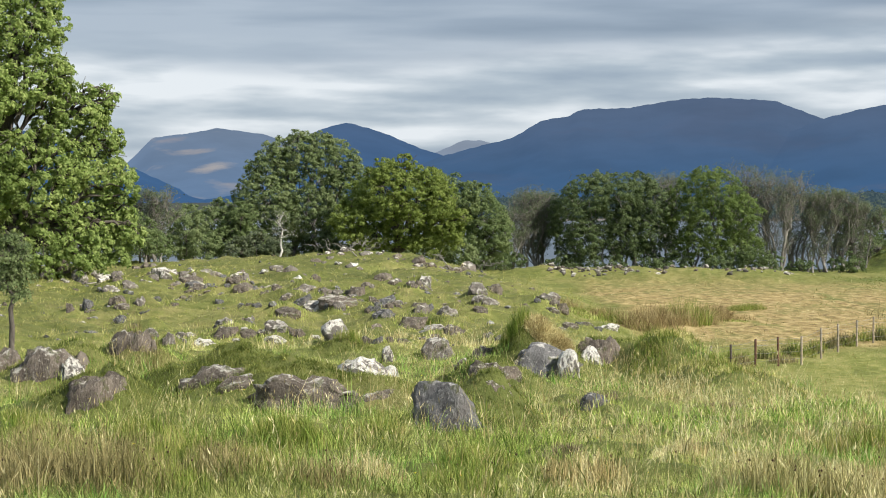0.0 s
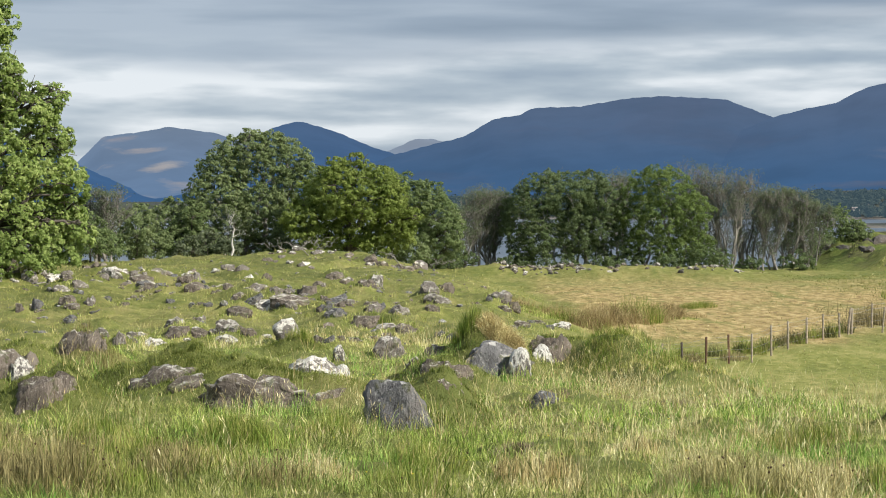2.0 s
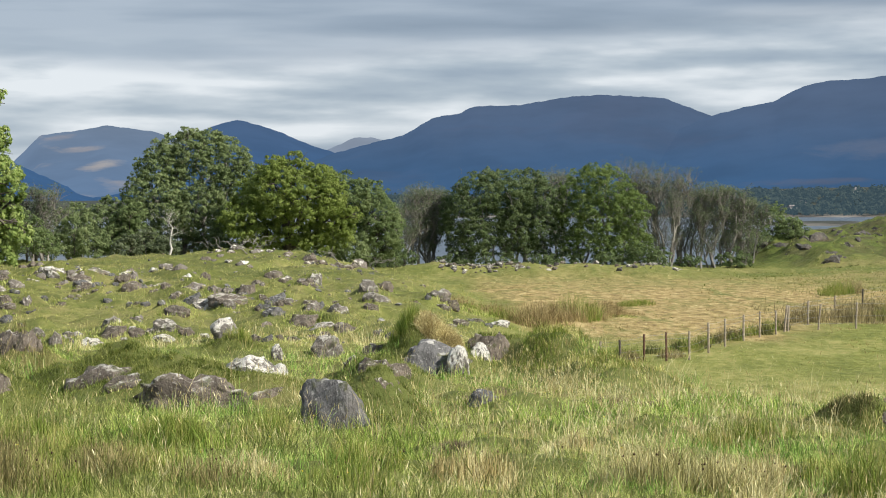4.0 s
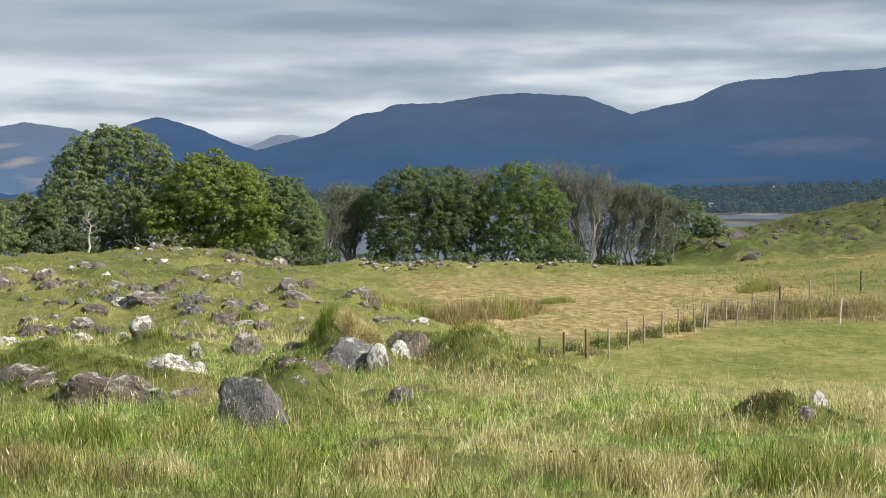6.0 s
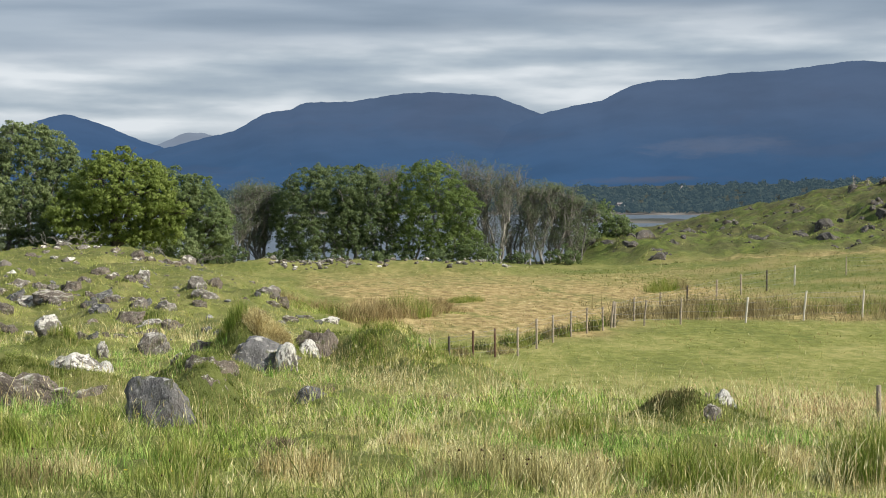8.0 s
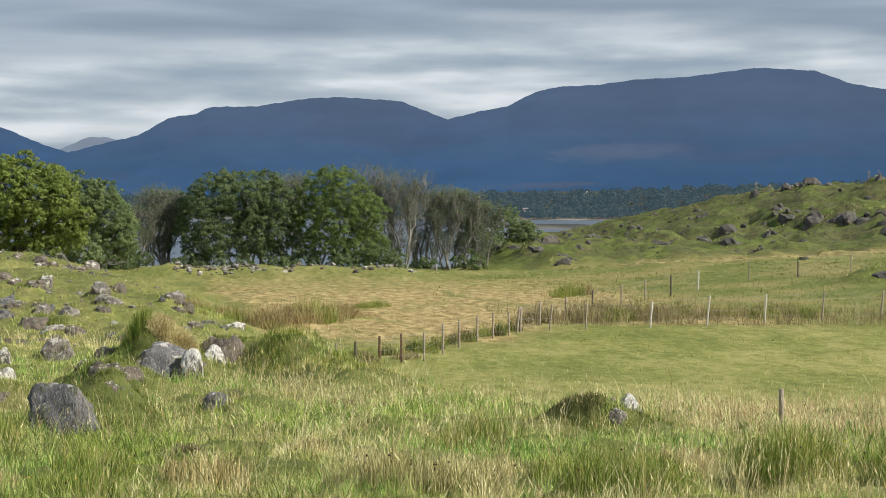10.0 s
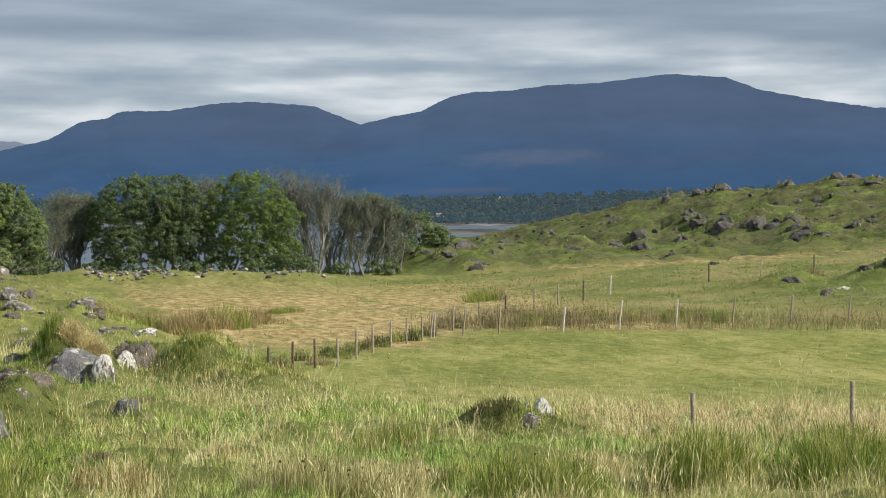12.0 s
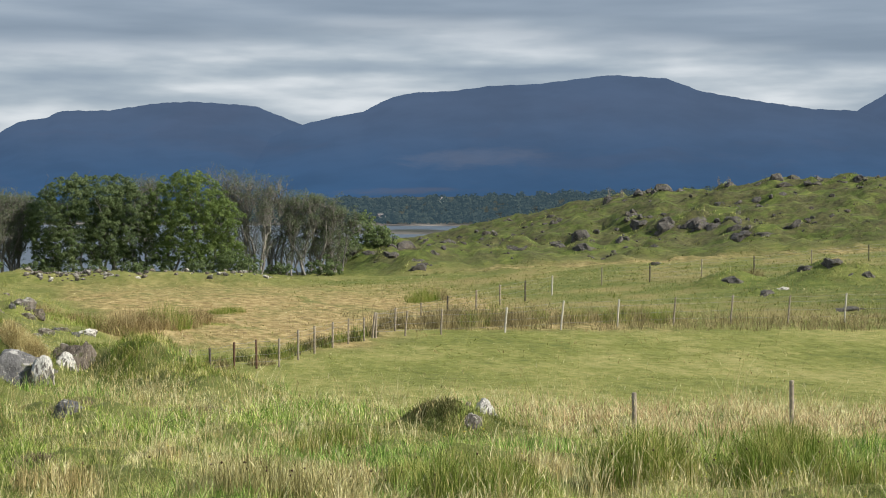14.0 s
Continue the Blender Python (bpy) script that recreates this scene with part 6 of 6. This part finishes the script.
def rush_clump(x, y, radius, height, n, material, seed, label, group, heads=0, width=0.008, droop=0.5):
    rng = np.random.RandomState(seed)
    ob = thing("rush_clump", x, y, gz(x, y), label, "rushes", group)
    r = radius * np.sqrt(rng.rand(n))
    a = rng.rand(n) * 6.283
    px, py = x + r * np.cos(a), y + r * np.sin(a)
    h = height * (0.35 + 0.65 * rng.rand(n) ** 0.7) * (1 - 0.45 * (r / radius) ** 2)
    v, q, t, tip = sward(rng, px, py, h, np.full(n, width) * (0.7 + 0.6 * rng.rand(n)), h * droop * rng.rand(n))
    o = np.array([x, y, gz(x, y)])
    tuft = tagged(part("tuft", Geo().add(v - o, q, t).mesh("tuft", material), ob), kind="stuff")
    for i in rng.choice(n, heads, replace=False):
        c = tip[i] * 0.82 + np.array([px[i], py[i], tip[i][2]]) * 0.18 - o - np.array([0, 0, 0.12 * h[i]])
        s = 0.009 + 0.006 * rng.rand()
        oct_v = c + np.array([(s, 0, 0), (0, s, 0), (-s, 0, 0), (0, -s, 0), (0, 0, s * 1.4), (0, 0, -s)])
        g = Geo().add(oct_v, [(0, 1, 4), (1, 2, 4), (2, 3, 4), (3, 0, 4), (1, 0, 5), (2, 1, 5), (3, 2, 5), (0, 3, 5)])
        part("seed_head", g.mesh("seed_head", HEAD), tuft)


MEADOW = "withered rush clumps in the meadow"
for i, (x, y, r, h) in enumerate(((7.4, 74.4, 0.8, 0.8), (8.1, 73.8, 0.8, 1.0), (8.8, 74, 0.9, 1.05), (9.5, 75, 0.9, 1.15), (10.2, 76, 0.9, 1.2), (10.9, 77.3, 0.9, 1.2), (11.5, 78.4, 0.8, 1.0), (12.1, 79.6, 0.6, 0.7),
                                  (6.2, 77.2, 0.7, 0.6), (5.6, 79, 0.8, 0.55), (6.9, 76.2, 0.6, 0.6), (14.7, 86.8, 0.7, 0.6), (14.0, 86.0, 0.4, 0.35), (9.0, 76.5, 0.9, 1.0), (10.0, 78, 0.9, 1.0))):
    rush_clump(x, y, r * 1.25, h * (1.05 + 0.3 * math.sin(i * 2.1)), 620, RUSH_BROWN if i % 4 and i not in (11, 12) else RUSH_GREEN, 100 + i, "clump of withered brown rushes in the meadow", MEADOW, width=0.014, droop=1.3)
for i in range(16):
    a = i / 15
    x, y = 5.6 + 7.0 * a + 0.5 * math.sin(i * 5.1), 73.0 + 6.0 * a ** 1.6 + 0.5 * math.cos(i * 3.3)
    rush_clump(x, y, 0.7, 0.32 + 0.12 * math.sin(i * 1.7), 240, GREEN if i % 3 else RUSH_BROWN, 460 + i, "low green tussock beside the withered rushes", MEADOW, width=0.013, droop=0.9)
SLOPE = "rush clumps along the fence"
_rng = np.random.RandomState(77)
for i in range(30):
    s = _rng.rand()
    x, y = 19.3 + 14 * s + _rng.normal() * 0.3, 73.6 + 1.8 * s + _rng.rand() * (9.0 * s * (1 - s) + 1.5)
    rush_clump(x, y, 0.75, 0.95 + 0.5 * _rng.rand() * (1.2 - s), 260, FENCE_RUSH if i % 4 else RUSH_GREEN, 140 + i, "clump of brown green rushes behind the fence", SLOPE, width=0.013, droop=0.9)
for i, (x, y, r, h) in enumerate(((26.3, 94.2, 0.8, 0.75), (27.7, 95.7, 0.8, 0.8), (27, 95, 0.8, 0.9), (48.2, 98.6, 0.8, 0.7), (9.6, 61.2, 0.45, 0.55), (10.0, 60.9, 0.5, 0.5), (9.2, 61.5, 0.4, 0.4), (11.6, 61.5, 0.5, 0.35), (12.7, 63.5, 0.5, 0.4), (14.8, 67.2, 0.6, 0.5))):
    rush_clump(x, y, r, h * 1.25, 300, FENCE_RUSH if i % 2 else RUSH_GREEN, 180 + i, "dull green rush clump beside the fence line", SLOPE, width=0.014, droop=0.9)
for i in range(16):
    s = i / 15
    x, y = 9.3 + 8.2 * s + _rng.normal() * 0.15, 60.9 + 9.0 * s ** 1.4 + 0.5 + _rng.rand() * 0.5
    rush_clump(x, y, 0.38, 0.45 + 0.35 * _rng.rand(), 170, HEATH if i % 2 else RUSH_GREEN, 400 + i, "dark rush clump along the fence foot", SLOPE, width=0.013, droop=0.8)
FRONT = "rush clumps in the long grass"
for i, (x, y, r, h, kind, nh) in enumerate(((3.5, 17.9, 0.5, 0.72, 1, 14), (4.1, 17.7, 0.5, 0.75, 1, 14), (3.0, 18.3, 0.4, 0.6, 1, 8), (5.5, 17.5, 0.6, 0.66, 0, 8), (6.1, 17.9, 0.5, 0.6, 0, 6), (7.8, 18.8, 0.55, 0.85, 0, 8), (8.3, 19.2, 0.5, 0.8, 0, 8),
                                            (9.5, 18.9, 0.6, 0.8, 0, 8), (10.3, 20.0, 0.6, 0.75, 0, 8), (-2.1, 23.8, 0.5, 0.75, 0, 0), (-4.9, 20.6, 0.6, 0.75, 2, 14), (-3.4, 18.6, 0.6, 0.7, 2, 14), (-4.2, 19.4, 0.6, 0.75, 2, 14))):
    rush_clump(x, y, r, h, 700 if kind == 1 else 1100, (RUSH_GREEN, RUSH_PALE, RUSH_OLIVE)[kind], 640 + i, ("tall green rush clump in the long grass", "tall straw coloured rush clump with dark seed heads", "tall olive rush clump with dark seed heads")[kind], FRONT, nh, 0.007, 0.75)
for x, y, r, h in ((1.46, 22.7, 0.32, 0.24), (2.6, 31.4, 0.45, 0.34), (4.9, 31.5, 0.4, 0.2), (5.6, 30.8, 0.35, 0.2)):
    rush_clump(x, y, r, h, 700, DEAD, int(x * 90), "low hummock of dead brown grass", FRONT, 0, 0.008, 1.5)
for i, (x, y) in enumerate(((4.7, 40.2), (5.2, 40.6), (5.6, 39.9), (6.1, 38.9), (6.6, 38.2), (7.1, 38.6), (5.0, 41.2), (6.4, 39.6), (7.5, 37.8), (4.5, 39.6), (5.9, 38.0), (5.3, 38.8))):
    rush_clump(x, y, 0.55, 0.26 + 0.08 * math.sin(i * 2.3), 520, KNOLL_GREEN if i % 3 else RUSH_GREEN, 560 + i, "low green grass tussock on the bank crest", FRONT, 0, 0.011, 1.1)
# Tufts as dark as the moss, with the mound face's shadow in their colour.
for i, (x, y) in enumerate(((7.75, 26.6), (8.05, 26.45), (8.0, 26.9), (7.6, 26.9))):
    rush_clump(x, y, 0.3, 0.16, 420, HEATH, 500 + i, "dark mossy heath tuft with the mound face shade painted in", FRONT, 0, droop=0.9)
for i, (x, y, r, h, kind, nh) in enumerate((
        (-4.9, 19.9, 0.7, 0.6, 2, 10), (-4.2, 20.9, 0.6, 0.6, 2, 8), (-3.5, 20.2, 0.6, 0.6, 2, 8), (-4.6, 22.0, 0.7, 0.6, 0, 8), (-3.2, 22.3, 0.6, 0.55, 0, 6), (-5.2, 23.6, 0.6, 0.55, 2, 4), (-4.0, 24.2, 0.5, 0.5, 0, 2), (-2.0, 21.0, 0.5, 0.55, 0, 6), (-5.4, 21.2, 0.6, 0.6, 2, 8), (-4.4, 19.0, 0.6, 0.6, 2, 8), (-3.0, 18.9, 0.6, 0.6, 0, 8), (-2.6, 21.8, 0.5, 0.55, 2, 6), (-1.3, 18.8, 0.5, 0.55, 2, 6), (0.2, 19.0, 0.5, 0.5, 0, 6), (-3.8, 23.0, 0.5, 0.55, 2, 4), (-5.9, 25.0, 0.5, 0.5, 0, 2), (-0.9, 20.1, 0.5, 0.5, 1, 6), (0.4, 21.2, 0.5, 0.5, 0, 5), (1.6, 19.9, 0.5, 0.5, 1, 6), (-1.0, 25.3, 0.5, 0.5, 0, 0), (-2.1, 23.9, 0.5, 0.62, 0, 0), (-1.7, 24.3, 0.4, 0.5, 0, 0), (5.4, 24.0, 0.5, 0.55, 0, 0), (6.0, 24.6, 0.4, 0.5, 0, 0), (-2.6, 20.4, 0.5, 0.45, 2, 5),
        (4.7, 19.7, 0.55, 0.6, 1, 12), (5.4, 19.3, 0.5, 0.55, 0, 10), (8.4, 19.6, 0.5, 0.75, 0, 12), (9.3, 18.4, 0.6, 0.62, 0, 12), (10.0, 18.4, 0.6, 0.65, 0, 10), (10.7, 18.0, 0.6, 0.6, 0, 8),
        (7.2, 20.2, 0.4, 0.5, 1, 6), (6.3, 18.9, 0.5, 0.5, 0, 6), (-6.3, 27.5, 0.4, 0.45, 0, 0), (3.0, 22.5, 0.4, 0.4, 1, 3), (1.75, 41.0, 0.38, 0.55, 0, 0), (1.6, 40.4, 0.34, 0.62, 0, 0), (-7.0, 41.1, 0.6, 0.35, 2, 0), (-6.4, 40.5, 0.5, 0.32, 2, 0), (-2.5, 47.4, 0.4, 0.4, 0, 0))):
    rush_clump(x, y, r, h, 640, (RUSH_GREEN, STRAW, RUSH_OLIVE)[kind], 220 + i, ("green rush clump with brown seed heads", "straw coloured rush clump with dark seed heads", "olive brown rush clump with dark seed heads")[kind], FRONT, nh)


for x, y in ((2.35, 40.0), (2.6, 40.1), (2.15, 40.2), (2.5, 39.7)):
    rush_clump(x, y, 0.33, 0.38, 1500, STRAW, int(x * 100), "dome of dead pale grass beside a boulder", FRONT, 0, 0.011, 1.5)


# ---------------------------------------------------------------- dead wood and flowers


def fallen_branch(x, y, length, turn, seed):
    rng = np.random.RandomState(seed)
    ob = thing("fallen_branch", x, y, gz(x, y), "bleached grey fallen branch lying on the knoll", "branch", "dead branches on the knoll", turn=turn)
    g = Geo()
    main = limb_line(rng, (0, 0, 0.05), (length, 0, 0.35), 8, 0.25)
    tube(g, main, 0.035 * np.linspace(1, 0.3, 8), 6)
    bough = part("bough", g.mesh("bough", BARK_GREY), ob)
    for k in range(9):
        g = Geo()
        a = main[rng.randint(1, 8)]
        tube(g, limb_line(rng, a, a + rng.normal(size=3) * (0.5, 0.4, 0.2) + (0.3, 0, 0.3), 5, 0.2), 0.02 * np.linspace(1, 0.35, 5), 4)
        part("twig", g.mesh("twig", BARK_GREY), bough)


for _i, (_b, _d, _l, _t) in enumerate(((-3.4, 107, 2.0, 160), (-3.05, 106.5, 1.6, 20), (-2.75, 105.5, 1.5, 200), (-2.5, 108, 1.4, -20), (0.3, 108, 1.6, 170), (1.0, 110, 1.5, 10))):
    _x, _y = polar(_b, _d)
    fallen_branch(_x, _y, _l * 0.65, _t, 300 + _i)
for _i, (_b, _d, _h) in enumerate(((21.6, 164, 0.9), (22.0, 165, 0.8), (22.9, 166, 0.7), (25.0, 168, 1.0), (25.3, 167, 0.8), (14.6, 147, 0.8), (25.6, 150, 1.0), (20.0, 158, 0.6), (28.0, 172, 0.7), (28.6, 171, 0.8))):
    _x, _y = polar(_b, _d)
    tree("dead leafless brown bush on the hill", _x, _y, _h, _h * 1.1, LEAF_GREY, BARK_GREY, 0, 0.05, 320 + _i, 0.1, 3, 10, 3, group="dead bushes on the hill", name="dead_bush", category="bush")


def wildflowers():
    rng = np.random.RandomState(41)
    x, y, d = spread(rng, 150, 18, 34, 1.3)
    geo = Geo()
    for a, b in zip(x, y):
        c = np.array([a, b, gz(a, b) + 0.10 + 0.14 * rng.rand()])
        r = 0.012 + 0.008 * rng.rand()
        for k in range(5):
            t, u = 6.283 * k / 5, 6.283 * (k + 0.6) / 5
            geo.add([c, c + (r * math.cos(t), r * math.sin(t), r * 0.5), c + (r * math.cos(u), r * math.sin(u), r * 0.5)], [(0, 1, 2)])
    tagged(new("wildflowers", geo.mesh("wildflowers", Mat("yellow petals").done((0.75, 0.6, 0.03)))), "tiny yellow wildflowers scattered in the grass", "flowers", kind="stuff")


wildflowers()
